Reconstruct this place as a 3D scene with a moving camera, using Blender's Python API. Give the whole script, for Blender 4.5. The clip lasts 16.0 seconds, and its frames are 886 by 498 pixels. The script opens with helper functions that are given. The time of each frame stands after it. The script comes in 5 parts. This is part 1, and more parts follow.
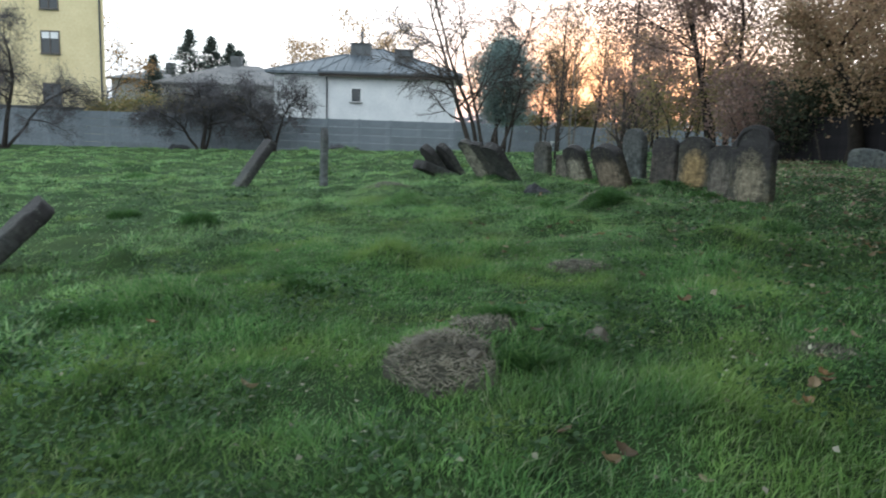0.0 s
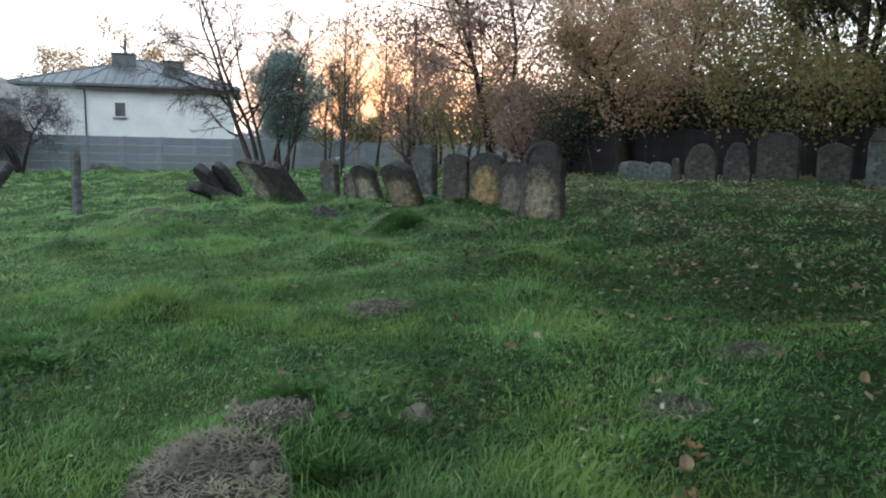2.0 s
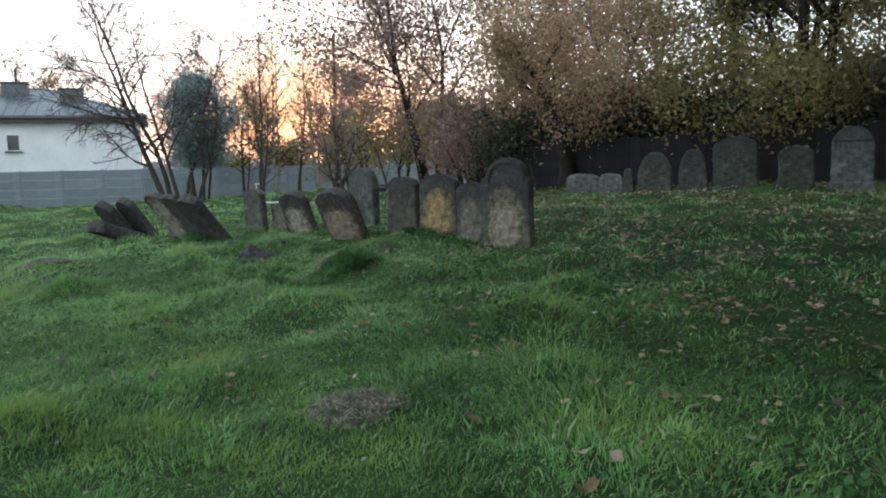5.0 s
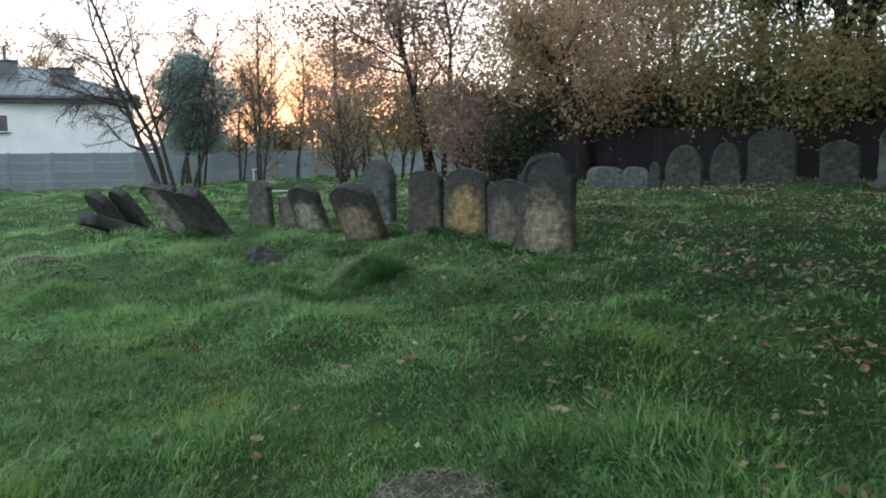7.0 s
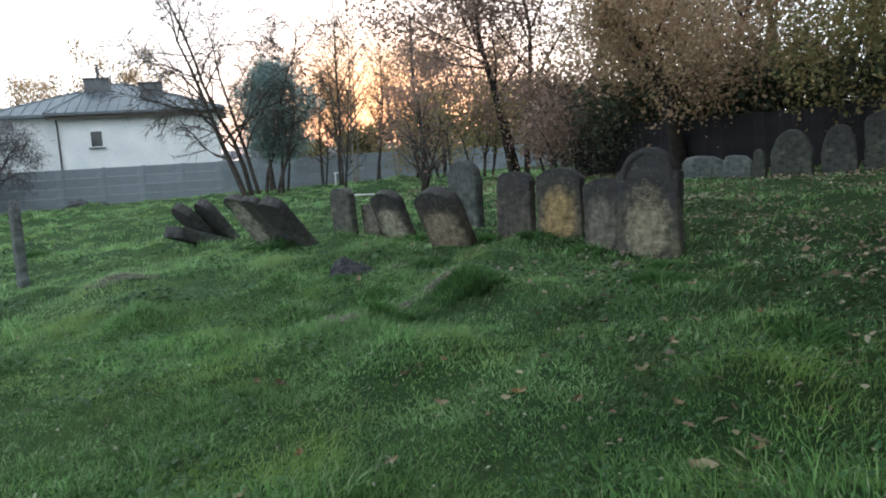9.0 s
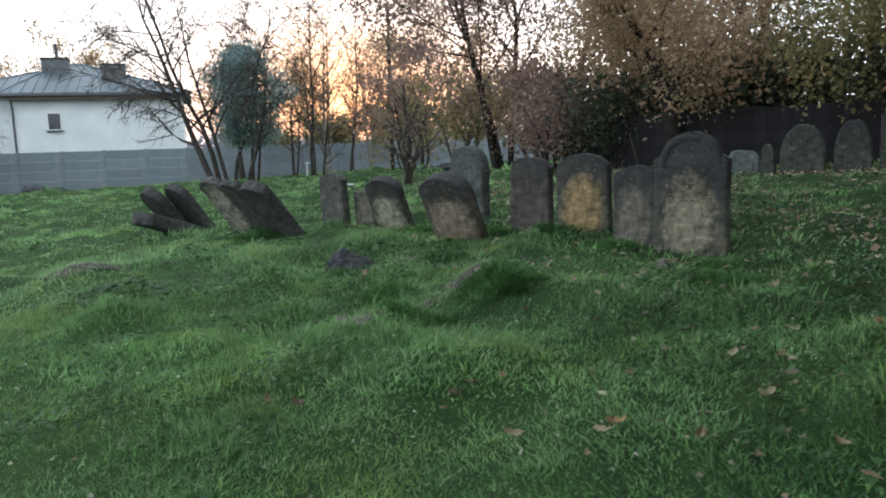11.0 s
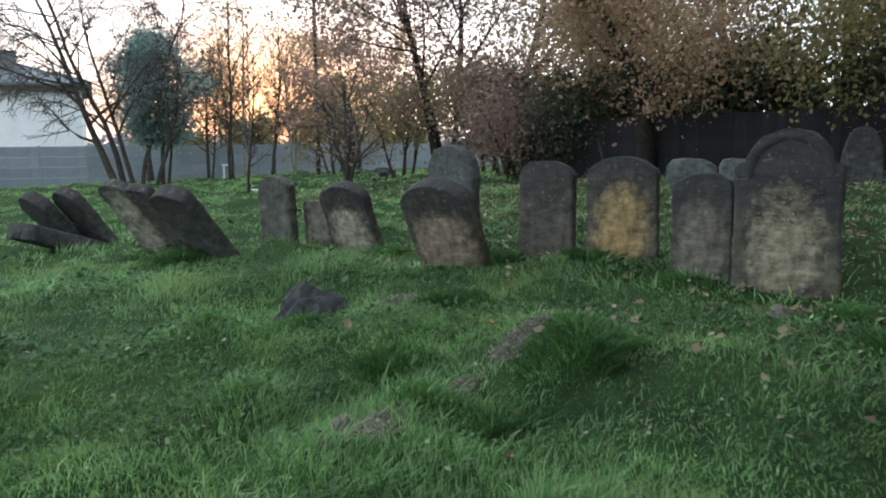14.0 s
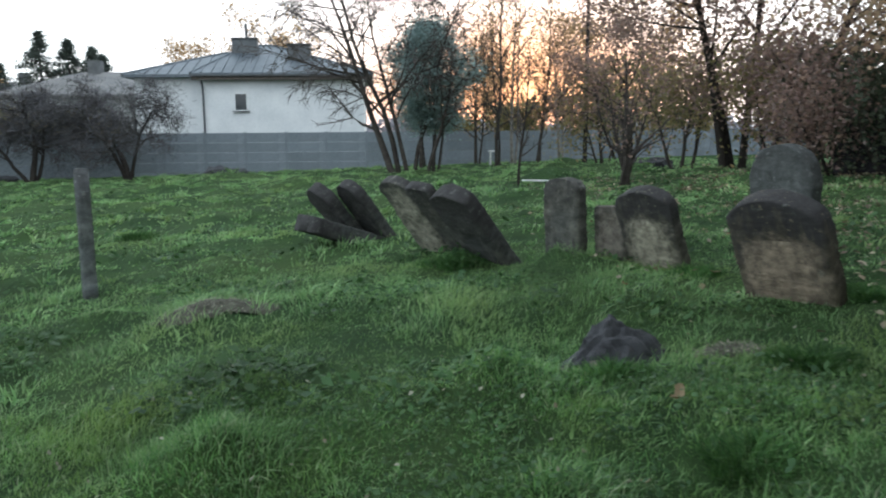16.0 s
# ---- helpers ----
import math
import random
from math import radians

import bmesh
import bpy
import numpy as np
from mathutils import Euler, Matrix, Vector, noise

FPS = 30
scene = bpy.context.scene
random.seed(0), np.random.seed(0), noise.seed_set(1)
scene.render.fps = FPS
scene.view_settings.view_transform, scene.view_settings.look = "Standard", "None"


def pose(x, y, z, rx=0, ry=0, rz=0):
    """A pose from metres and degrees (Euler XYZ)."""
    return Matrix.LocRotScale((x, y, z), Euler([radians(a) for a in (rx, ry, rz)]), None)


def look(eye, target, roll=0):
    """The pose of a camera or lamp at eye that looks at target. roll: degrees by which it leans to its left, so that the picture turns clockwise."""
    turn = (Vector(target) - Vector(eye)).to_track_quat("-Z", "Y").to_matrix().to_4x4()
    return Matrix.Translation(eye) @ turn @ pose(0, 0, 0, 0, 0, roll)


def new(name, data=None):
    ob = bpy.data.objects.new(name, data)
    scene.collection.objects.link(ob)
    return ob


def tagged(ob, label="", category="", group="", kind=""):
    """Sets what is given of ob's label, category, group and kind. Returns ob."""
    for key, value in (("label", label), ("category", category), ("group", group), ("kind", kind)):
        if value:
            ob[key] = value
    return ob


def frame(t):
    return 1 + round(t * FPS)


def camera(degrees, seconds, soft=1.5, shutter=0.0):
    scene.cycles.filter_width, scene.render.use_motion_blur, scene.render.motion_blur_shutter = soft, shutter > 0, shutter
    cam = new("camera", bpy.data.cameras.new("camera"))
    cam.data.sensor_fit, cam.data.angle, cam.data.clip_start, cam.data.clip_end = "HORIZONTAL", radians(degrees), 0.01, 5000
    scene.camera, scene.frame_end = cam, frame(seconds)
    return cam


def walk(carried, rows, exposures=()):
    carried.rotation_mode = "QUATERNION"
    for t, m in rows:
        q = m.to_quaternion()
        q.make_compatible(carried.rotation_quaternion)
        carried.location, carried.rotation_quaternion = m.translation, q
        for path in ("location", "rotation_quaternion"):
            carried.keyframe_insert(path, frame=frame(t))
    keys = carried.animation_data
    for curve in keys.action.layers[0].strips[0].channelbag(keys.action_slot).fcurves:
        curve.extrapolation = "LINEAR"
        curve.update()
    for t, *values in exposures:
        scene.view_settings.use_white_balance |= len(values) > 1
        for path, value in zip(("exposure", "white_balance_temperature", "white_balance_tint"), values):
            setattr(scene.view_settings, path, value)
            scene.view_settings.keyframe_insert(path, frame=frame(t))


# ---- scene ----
# ======== camera and walk ========
cam = camera(60.5, 16.0, soft=1.9, shutter=0.35)
LEVEL = pose(0, 0, 0, 0, -3.6, 0)
PATH = [
    (0, (0.26, 0.134, 1.328), (0.188, 2.109, 1.021), -1.7),
    (0.5, (0.323, 0.384, 1.367), (0.417, 2.358, 1.057), -1.2),
    (1, (0.259, 0.671, 1.388), (0.646, 2.609, 1.083), -1.7),
    (1.5, (0.244, 0.886, 1.376), (0.73, 2.802, 1.069), -1.9),
    (2, (0.322, 1.197, 1.379), (0.798, 3.118, 1.091), -2.2),
    (2.5, (0.305, 1.483, 1.372), (0.742, 3.415, 1.098), -1.8),
    (3, (0.202, 1.887, 1.381), (0.704, 3.803, 1.104), -2.6),
    (3.5, (0.223, 2.248, 1.376), (0.785, 4.146, 1.091), -3.1),
    (4, (0.301, 2.535, 1.421), (0.923, 4.421, 1.178), -4.9),
    (6.5, (0.382, 3.973, 1.484), (1.102, 5.817, 1.199), -3.5),
    (7, (0.298, 4.29, 1.591), (0.984, 6.146, 1.295), -4.0),
    (7.5, (0.284, 4.407, 1.618), (0.993, 6.253, 1.318), -5.2),
    (8, (0.38, 4.628, 1.623), (1.088, 6.474, 1.322), -6.6),
    (8.5, (0.394, 4.776, 1.684), (0.868, 6.698, 1.397), -7.0),
    (11, (0.094, 6.127, 1.532), (0.667, 8.018, 1.223), -5.3),
    (11.5, (-0.01, 6.525, 1.539), (0.601, 8.397, 1.191), -6.6),
    (12, (0.0, 6.944, 1.512), (0.681, 8.789, 1.147), -6.2),
    (12.5, (-0.011, 7.328, 1.521), (0.703, 9.16, 1.152), -6.1),
    (13, (0.019, 7.771, 1.473), (0.756, 9.598, 1.126), -6.5),
    (13.5, (0.125, 8.242, 1.466), (0.904, 10.049, 1.104), -5.3),
    (14, (0.132, 8.693, 1.459), (0.916, 10.506, 1.147), -4.0),
    (14.5, (0.073, 9.105, 1.521), (0.941, 10.885, 1.24), -4.2),
    (15, (0.134, 9.517, 1.52), (0.943, 11.319, 1.204), -3.9),
    (15.5, (0.166, 9.704, 1.63), (0.528, 11.647, 1.322), -5.1),
    (16, (0.053, 9.916, 1.619), (0.197, 11.886, 1.311), -4.1),
]
walk(cam, [(t, LEVEL @ look(eye, target, roll)) for t, eye, target, roll in PATH],
     [(t, stops, 6000, 2) for t, stops in ((0.0, 3.14), (3.0, 3.18), (4.0, 3.15), (6.5, 3.19), (7.5, 3.29), (8.5, 3.18), (11.0, 3.24), (12.0, 3.3), (13.0, 3.21), (13.5, 3.33), (14.0, 3.25), (15.0, 3.3), (15.5, 3.19), (16.0, 3.1))])

# ======== light: clear dusk sky, sun just at the horizon ========
SUN_AZ, SUN_EL = radians(11), radians(2.0)
world = bpy.data.worlds.new("dusk")
scene.world = world
world.use_nodes = True
wn = world.node_tree.nodes
wn.clear()
sky = wn.new("ShaderNodeTexSky")
sky.sky_type = "NISHITA"
sky.sun_disc = False
sky.sun_elevation, sky.sun_rotation = SUN_EL, SUN_AZ
sky.altitude, sky.air_density, sky.dust_density, sky.ozone_density = 200, 1.0, 3.0, 1.0
bg = wn.new("ShaderNodeBackground")
bg.inputs["Strength"].default_value = 0.12
wo = wn.new("ShaderNodeOutputWorld")
# a thin even veil of high cloud over the whole sky, faintly mottled
veil_co = wn.new("ShaderNodeTexCoord")
veil_noise = wn.new("ShaderNodeTexNoise")
veil_noise.inputs["Scale"].default_value, veil_noise.inputs["Detail"].default_value = 3.0, 4.0
veil_ramp = wn.new("ShaderNodeValToRGB")
veil_ramp.color_ramp.elements[0].color = (1.36, 1.46, 1.62, 1)
veil_ramp.color_ramp.elements[1].color = (1.76, 1.8, 1.88, 1)
tint = wn.new("ShaderNodeMix")
tint.data_type, tint.blend_type = "RGBA", "MULTIPLY"
tint.inputs[0].default_value = 1.0
tint.inputs[7].default_value = (0.085, 0.073, 0.08, 1)
both = wn.new("ShaderNodeMix")
both.data_type, both.blend_type = "RGBA", "ADD"
both.inputs[0].default_value = 1.0
wl = world.node_tree.links
wl.new(veil_co.outputs["Generated"], veil_noise.inputs["Vector"])
wl.new(veil_noise.outputs["Fac"], veil_ramp.inputs[0])
wl.new(sky.outputs[0], tint.inputs[6])
wl.new(tint.outputs[2], both.inputs[6])
# round the low sun the veil reddens, wider along the horizon than upward
glow_flat = wn.new("ShaderNodeVectorMath")
glow_flat.operation = "MULTIPLY"
glow_flat.inputs[1].default_value = (1, 1, 1.9)
glow_unit = wn.new("ShaderNodeVectorMath")
glow_unit.operation = "NORMALIZE"
glow_dot = wn.new("ShaderNodeVectorMath")
glow_dot.operation = "DOT_PRODUCT"
glow_dot.inputs[1].default_value = Vector((math.sin(SUN_AZ), math.cos(SUN_AZ), 0.06)).normalized()
glow_ramp = wn.new("ShaderNodeValToRGB")
glow_ramp.color_ramp.interpolation = "EASE"
glow_ramp.color_ramp.elements[0].position, glow_ramp.color_ramp.elements[0].color = 0.962, (1, 1, 1, 1)
glow_ramp.color_ramp.elements[1].position, glow_ramp.color_ramp.elements[1].color = 0.997, (0.58, 0.41, 0.4, 1)
glow_mix = wn.new("ShaderNodeMix")
glow_mix.data_type, glow_mix.blend_type = "RGBA", "MULTIPLY"
glow_mix.inputs[0].default_value = 1.0
wl.new(veil_co.outputs["Generated"], glow_flat.inputs[0])
wl.new(glow_flat.outputs[0], glow_unit.inputs[0])
wl.new(glow_unit.outputs[0], glow_dot.inputs[0])
wl.new(glow_dot.outputs["Value"], glow_ramp.inputs[0])
wl.new(veil_ramp.outputs[0], glow_mix.inputs[6])
wl.new(glow_ramp.outputs[0], glow_mix.inputs[7])
wl.new(glow_mix.outputs[2], both.inputs[7])
wl.new(both.outputs[2], bg.inputs["Color"])
world.node_tree.links.new(bg.outputs[0], wo.inputs[0])

sun_data = bpy.data.lights.new("sun", "SUN")
sun_data.energy, sun_data.angle, sun_data.color = 0.05, radians(10), (1.0, 0.72, 0.5)
sun = new("sun", sun_data)
sun_dir = Vector((math.sin(SUN_AZ) * math.cos(SUN_EL), math.cos(SUN_AZ) * math.cos(SUN_EL), math.sin(SUN_EL)))
sun.matrix_world = look(sun_dir * 80, (0, 0, 0))


# ======== materials ========
def mat(name, build):
    m = bpy.data.materials.new(name)
    m.use_nodes = True
    nt = m.node_tree
    bsdf = nt.nodes["Principled BSDF"]
    build(Nodes(nt), bsdf)
    return m


class Nodes:
    def __init__(self, nt):
        self.nt = nt

    def add(self, kind, **values):
        n = self.nt.nodes.new(kind)
        for k, v in values.items():
            n.inputs[k.replace("_", " ")].default_value = v
        return n

    def link(self, a, b):
        self.nt.links.new(a, b)

    def coords(self, which="Object"):
        return self.add("ShaderNodeTexCoord").outputs[which]

    def noise(self, vec, scale, detail=4.0, rough=0.55):
        n = self.add("ShaderNodeTexNoise", Scale=scale, Detail=detail, Roughness=rough)
        self.link(vec, n.inputs["Vector"])
        return n.outputs["Fac"]

    def ramp(self, fac, *stops):
        n = self.add("ShaderNodeValToRGB")
        e = n.color_ramp.elements
        while len(e) < len(stops):
            e.new(0.5)
        for el, (p, c) in zip(e, stops):
            el.position, el.color = p, (*c, 1)
        self.link(fac, n.inputs[0])
        return n.outputs[0]

    def mix(self, fac, a, b, mode="MIX"):
        n = self.nt.nodes.new("ShaderNodeMix")
        n.data_type, n.blend_type = "RGBA", mode
        for v, i in ((fac, 0), (a, 6), (b, 7)):
            if hasattr(v, "is_linked"):
                self.link(v, n.inputs[i])
            else:
                n.inputs[i].default_value = v if i == 0 else (*v, 1)
        return n.outputs[2]

    def math(self, op, a, b):
        n = self.nt.nodes.new("ShaderNodeMath")
        n.operation = op
        for v, i in ((a, 0), (b, 1)):
            if hasattr(v, "is_linked"):
                self.link(v, n.inputs[i])
            else:
                n.inputs[i].default_value = v
        return n.outputs[0]

    def bump(self, height, bsdf, strength=0.4, distance=0.02):
        n = self.add("ShaderNodeBump", Strength=strength, Distance=distance)
        self.link(height, n.inputs["Height"])
        self.link(n.outputs[0], bsdf.inputs["Normal"])


def stone_material(name, base, warm, crust, crust_low, crust_high, streak=0.35, field=None):
    """Weathered sandstone: grain, ochre patches and a black lichen crust that sits on the upper part."""
    base, warm = (tuple(v * k for v, k in zip(c, (0.97, 1.04, 1.0))) for c in (base, warm))

    def build(n, b):
        co = n.coords("Object")
        sep = n.add("ShaderNodeSeparateXYZ")
        n.link(co, sep.inputs[0])
        grain = n.noise(co, 70, 6, 0.7)
        patch = n.noise(co, 3.2, 5, 0.6)
        blot = n.noise(co, 9, 6, 0.65)
        stretch = n.add("ShaderNodeMapping")
        stretch.inputs["Scale"].default_value = (9, 9, 1.3)
        n.link(co, stretch.inputs[0])
        runs = n.noise(stretch.outputs[0], 1.6, 4, 0.6)
        c = n.mix(n.ramp(patch, (0.42, (0, 0, 0)), (0.62, (1, 1, 1))), base, warm)
        c = n.mix(n.ramp(blot, (0.42, (0, 0, 0)), (0.66, (0.8, 0.8, 0.8))), c, tuple(v * 0.4 for v in base))
        side = n.math("ABSOLUTE", sep.outputs[0], 0)
        edge = n.math("MULTIPLY", side, 0.55)
        h = n.math("ADD", n.math("ADD", sep.outputs[2], edge), n.math("MULTIPLY", n.math("SUBTRACT", n.math("ADD", patch, runs), 1.0), streak * 3.0))
        mr = n.add("ShaderNodeMapRange")
        mr.inputs["From Min"].default_value, mr.inputs["From Max"].default_value = crust_low, crust_high
        n.link(h, mr.inputs["Value"])
        c = n.mix(mr.outputs[0], c, crust)
        if field:
            # a flaked bare field in the middle of the face, ragged at its rim
            col, zc, rx, rz = field
            ex = n.math("POWER", n.math("ABSOLUTE", n.math("MULTIPLY", sep.outputs[0], 1 / rx), 0), 2.4)
            ez = n.math("POWER", n.math("ABSOLUTE", n.math("MULTIPLY", n.math("SUBTRACT", sep.outputs[2], zc), 1 / rz), 0), 2.4)
            d = n.math("ADD", n.math("ADD", ex, ez), n.math("MULTIPLY", n.math("SUBTRACT", n.math("ADD", patch, blot), 1.0), 2.4))
            fm = n.add("ShaderNodeMapRange")
            fm.inputs["From Min"].default_value, fm.inputs["From Max"].default_value = 1.45, 0.15
            n.link(d, fm.inputs["Value"])
            fc = n.mix(n.ramp(blot, (0.4, (0, 0, 0)), (0.62, (1, 1, 1))), col, tuple(v * 0.5 for v in col))
            c = n.mix(fm.outputs[0], c, fc)
        pale = n.ramp(n.noise(co, 11, 5, 0.6), (0.62, (0, 0, 0)), (0.74, (0.32, 0.32, 0.32)))
        c = n.mix(pale, c, (0.32, 0.33, 0.29))
        c = n.mix(0.35, c, n.ramp(grain, (0.3, (0.25, 0.25, 0.25)), (0.7, (0.8, 0.8, 0.8))), "OVERLAY")
        beds = n.add("ShaderNodeMapping")
        beds.inputs["Scale"].default_value = (4.5, 4.5, 11)
        n.link(co, beds.inputs[0])
        strata = n.noise(beds.outputs[0], 1.4, 5, 0.65)
        chips = n.noise(co, 24, 3, 0.5)
        c = n.mix(0.45, c, n.ramp(strata, (0.36, (0.27, 0.27, 0.27)), (0.64, (0.74, 0.74, 0.74))), "OVERLAY")
        c = n.mix(n.ramp(chips, (0.64, (0, 0, 0)), (0.7, (0.55, 0.55, 0.55))), c, tuple(v * 1.5 for v in warm))
        n.link(c, b.inputs["Base Color"])
        b.inputs["Roughness"].default_value = 0.92
        b.inputs["Specular IOR Level"].default_value = 0.2
        n.bump(n.math("ADD", n.math("ADD", n.math("MULTIPLY", blot, 0.6), n.math("MULTIPLY", strata, 0.45)), n.math("MULTIPLY", grain, 0.35)), b, 0.8, 0.025)
    return mat(name, build)


def plain_material(name, c1, c2, scale=6.0, rough=0.85, bump=0.3, dist=0.01, spec=0.3, detail=5.0, per_object=0.0, coords="Object", metal=0.0):
    def build(n, b):
        co = n.coords(coords)
        big = n.noise(co, scale, detail, 0.6)
        fine = n.noise(co, scale * 11, 4, 0.6)
        c = n.mix(n.ramp(big, (0.3, (0, 0, 0)), (0.7, (1, 1, 1))), c1, c2)
        c = n.mix(0.25, c, n.ramp(fine, (0.3, (0.3, 0.3, 0.3)), (0.7, (0.75, 0.75, 0.75))), "OVERLAY")
        if per_object:
            oi = n.add("ShaderNodeObjectInfo")
            v = n.ramp(oi.outputs["Random"], (0, (1 - per_object,) * 3), (1, (1 + per_object,) * 3))
            c = n.mix(1.0, c, v, "MULTIPLY")
        n.link(c, b.inputs["Base Color"])
        b.inputs["Roughness"].default_value = rough
        b.inputs["Metallic"].default_value = metal
        b.inputs["Specular IOR Level"].default_value = spec
        n.bump(n.math("ADD", big, fine), b, bump, dist)
    return mat(name, build)


def leaf_material(name, *cols, trans=0.35, rough=0.6, patch=None, single=False):
    """Leaves or blades that vary piece by piece, and let some light through."""
    def build(n, b):
        g = n.add("ShaderNodeNewGeometry")
        stops = [(i / (len(cols) - 1), c) for i, c in enumerate(cols)]
        c = n.ramp(n.add("ShaderNodeObjectInfo").outputs["Random"] if single else g.outputs["Random Per Island"], *stops)
        broad, fine = n.noise(n.coords("Object"), 0.55, 4), n.noise(n.coords("Object"), 2.6, 4)
        c = n.mix(0.75, c, n.ramp(broad, (0.32, (0.28, 0.28, 0.28)), (0.68, (0.7, 0.7, 0.7))), "OVERLAY")
        c = n.mix(0.6, c, n.ramp(fine, (0.32, (0.3, 0.3, 0.3)), (0.68, (0.72, 0.72, 0.72))), "OVERLAY")
        if patch:
            spot = n.noise(n.coords("Object"), 0.85, 3)
            c = n.mix(n.ramp(spot, (0.48, (0, 0, 0)), (0.66, (0.5, 0.5, 0.5))), c, patch)
        n.link(c, b.inputs["Base Color"])
        b.inputs["Roughness"].default_value = rough
        b.inputs["Specular IOR Level"].default_value = 0.25
        t = n.add("ShaderNodeBsdfTranslucent")
        n.link(c, t.inputs["Color"])
        mx = n.add("ShaderNodeMixShader", Fac=trans)
        out = n.nt.nodes["Material Output"]
        n.link(b.outputs[0], mx.inputs[1])
        n.link(t.outputs[0], mx.inputs[2])
        n.link(mx.outputs[0], out.inputs["Surface"])
    return mat(name, build)


def soil_build(n, b):
    co = n.coords("Object")
    big = n.noise(co, 0.35, 5, 0.6)
    mid = n.noise(co, 2.3, 6, 0.65)
    fine = n.noise(co, 38, 5, 0.7)
    c = n.mix(n.ramp(mid, (0.35, (0, 0, 0)), (0.65, (1, 1, 1))), (0.02, 0.042, 0.016), (0.042, 0.082, 0.026))
    c = n.mix(n.ramp(big, (0.45, (0, 0, 0)), (0.7, (0.55, 0.55, 0.55))), c, (0.075, 0.112, 0.038))
    c = n.mix(n.ramp(fine, (0.55, (0, 0, 0)), (0.75, (0.5, 0.5, 0.5))), c, (0.045, 0.036, 0.02))
    n.link(c, b.inputs["Base Color"])
    b.inputs["Roughness"].default_value = 0.95
    b.inputs["Specular IOR Level"].default_value = 0.1
    n.bump(n.math("ADD", mid, fine), b, 0.8, 0.05)


M_GROUND = mat("turf", soil_build)
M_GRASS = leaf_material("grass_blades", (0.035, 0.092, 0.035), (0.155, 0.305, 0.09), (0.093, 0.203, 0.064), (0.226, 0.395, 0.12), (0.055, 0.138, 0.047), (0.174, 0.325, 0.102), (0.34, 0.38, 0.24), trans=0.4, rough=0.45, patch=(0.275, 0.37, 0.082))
# Paler copy of the blades: the far lawn's brightness and haze are coloured in.
M_GRASS_PALE = leaf_material("pale_far_grass", (0.075, 0.15, 0.06), (0.24, 0.4, 0.155), (0.16, 0.295, 0.115), (0.31, 0.47, 0.2), (0.115, 0.22, 0.088), (0.36, 0.45, 0.25), trans=0.4, rough=0.45, patch=(0.28, 0.38, 0.13))
# Long grass on the humps; its darker green also carries their shaded sides.
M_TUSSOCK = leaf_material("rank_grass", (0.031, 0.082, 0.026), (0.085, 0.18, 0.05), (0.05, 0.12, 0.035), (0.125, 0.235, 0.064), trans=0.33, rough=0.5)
M_WEED_SHADE = leaf_material("weed_shade_leaves", (0.024, 0.062, 0.02), (0.05, 0.108, 0.03), (0.034, 0.08, 0.024), trans=0.2)
M_STRAW = leaf_material("dry_grass", (0.2, 0.185, 0.135), (0.31, 0.29, 0.22), (0.12, 0.11, 0.08), trans=0.15)
M_SOIL = plain_material("bare_soil", (0.046, 0.046, 0.035), (0.135, 0.134, 0.102), 9, 0.95, 0.9, 0.03, 0.1)
S_PALE_CLAY = plain_material("pale_clay", (0.11, 0.1, 0.08), (0.2, 0.185, 0.15), 12, 0.9, 0.6, 0.01, 0.2)
M_ROCK = plain_material("dark_rock", (0.022, 0.023, 0.027), (0.085, 0.086, 0.092), 9, 0.8, 0.8, 0.02, 0.3)
M_BARK = plain_material("bark_grey", (0.035, 0.03, 0.026), (0.085, 0.075, 0.065), 5, 0.9, 0.8, 0.03, 0.15)
M_BARK_DARK = plain_material("bark_dark", (0.02, 0.017, 0.015), (0.05, 0.043, 0.037), 5, 0.9, 0.8, 0.03, 0.15)
M_BIRCH = plain_material("bark_pale", (0.13, 0.115, 0.1), (0.3, 0.28, 0.25), 4, 0.85, 0.5, 0.02, 0.2)
M_LEAF_BROWN = leaf_material("leaves_russet", (0.29, 0.185, 0.12), (0.45, 0.31, 0.2), (0.36, 0.255, 0.165), (0.5, 0.36, 0.225), (0.25, 0.215, 0.125), trans=0.5)
M_LEAF_PURPLE = leaf_material("leaves_plum_brown", (0.22, 0.145, 0.135), (0.33, 0.22, 0.18), (0.21, 0.165, 0.145), (0.4, 0.265, 0.19), trans=0.45)
M_LEAF_GREEN = leaf_material("leaves_dark_green", (0.045, 0.062, 0.04), (0.08, 0.095, 0.055), (0.07, 0.075, 0.05), trans=0.35)
M_LEAF_OLIVE = leaf_material("leaves_olive", (0.14, 0.145, 0.065), (0.25, 0.225, 0.1), (0.34, 0.25, 0.12), trans=0.4)
M_TWIGGY = leaf_material("fine_twigs", (0.058, 0.058, 0.066), (0.092, 0.088, 0.094), (0.075, 0.072, 0.078), trans=0.0)
M_LEAF_GOLD = leaf_material("leaves_gold", (0.34, 0.22, 0.11), (0.45, 0.3, 0.15), (0.28, 0.18, 0.1), trans=0.4)
M_NEEDLE = leaf_material("spruce_needles", (0.06, 0.08, 0.07), (0.1, 0.12, 0.1), trans=0.45)
# Grey-mauve leaf tones with the distance haze put into them.
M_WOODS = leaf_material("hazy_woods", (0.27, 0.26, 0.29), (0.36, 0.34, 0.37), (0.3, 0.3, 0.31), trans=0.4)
M_SHRUB = leaf_material("evergreen_sprays", (0.24, 0.34, 0.33), (0.36, 0.45, 0.43), (0.3, 0.4, 0.38), trans=0.6)
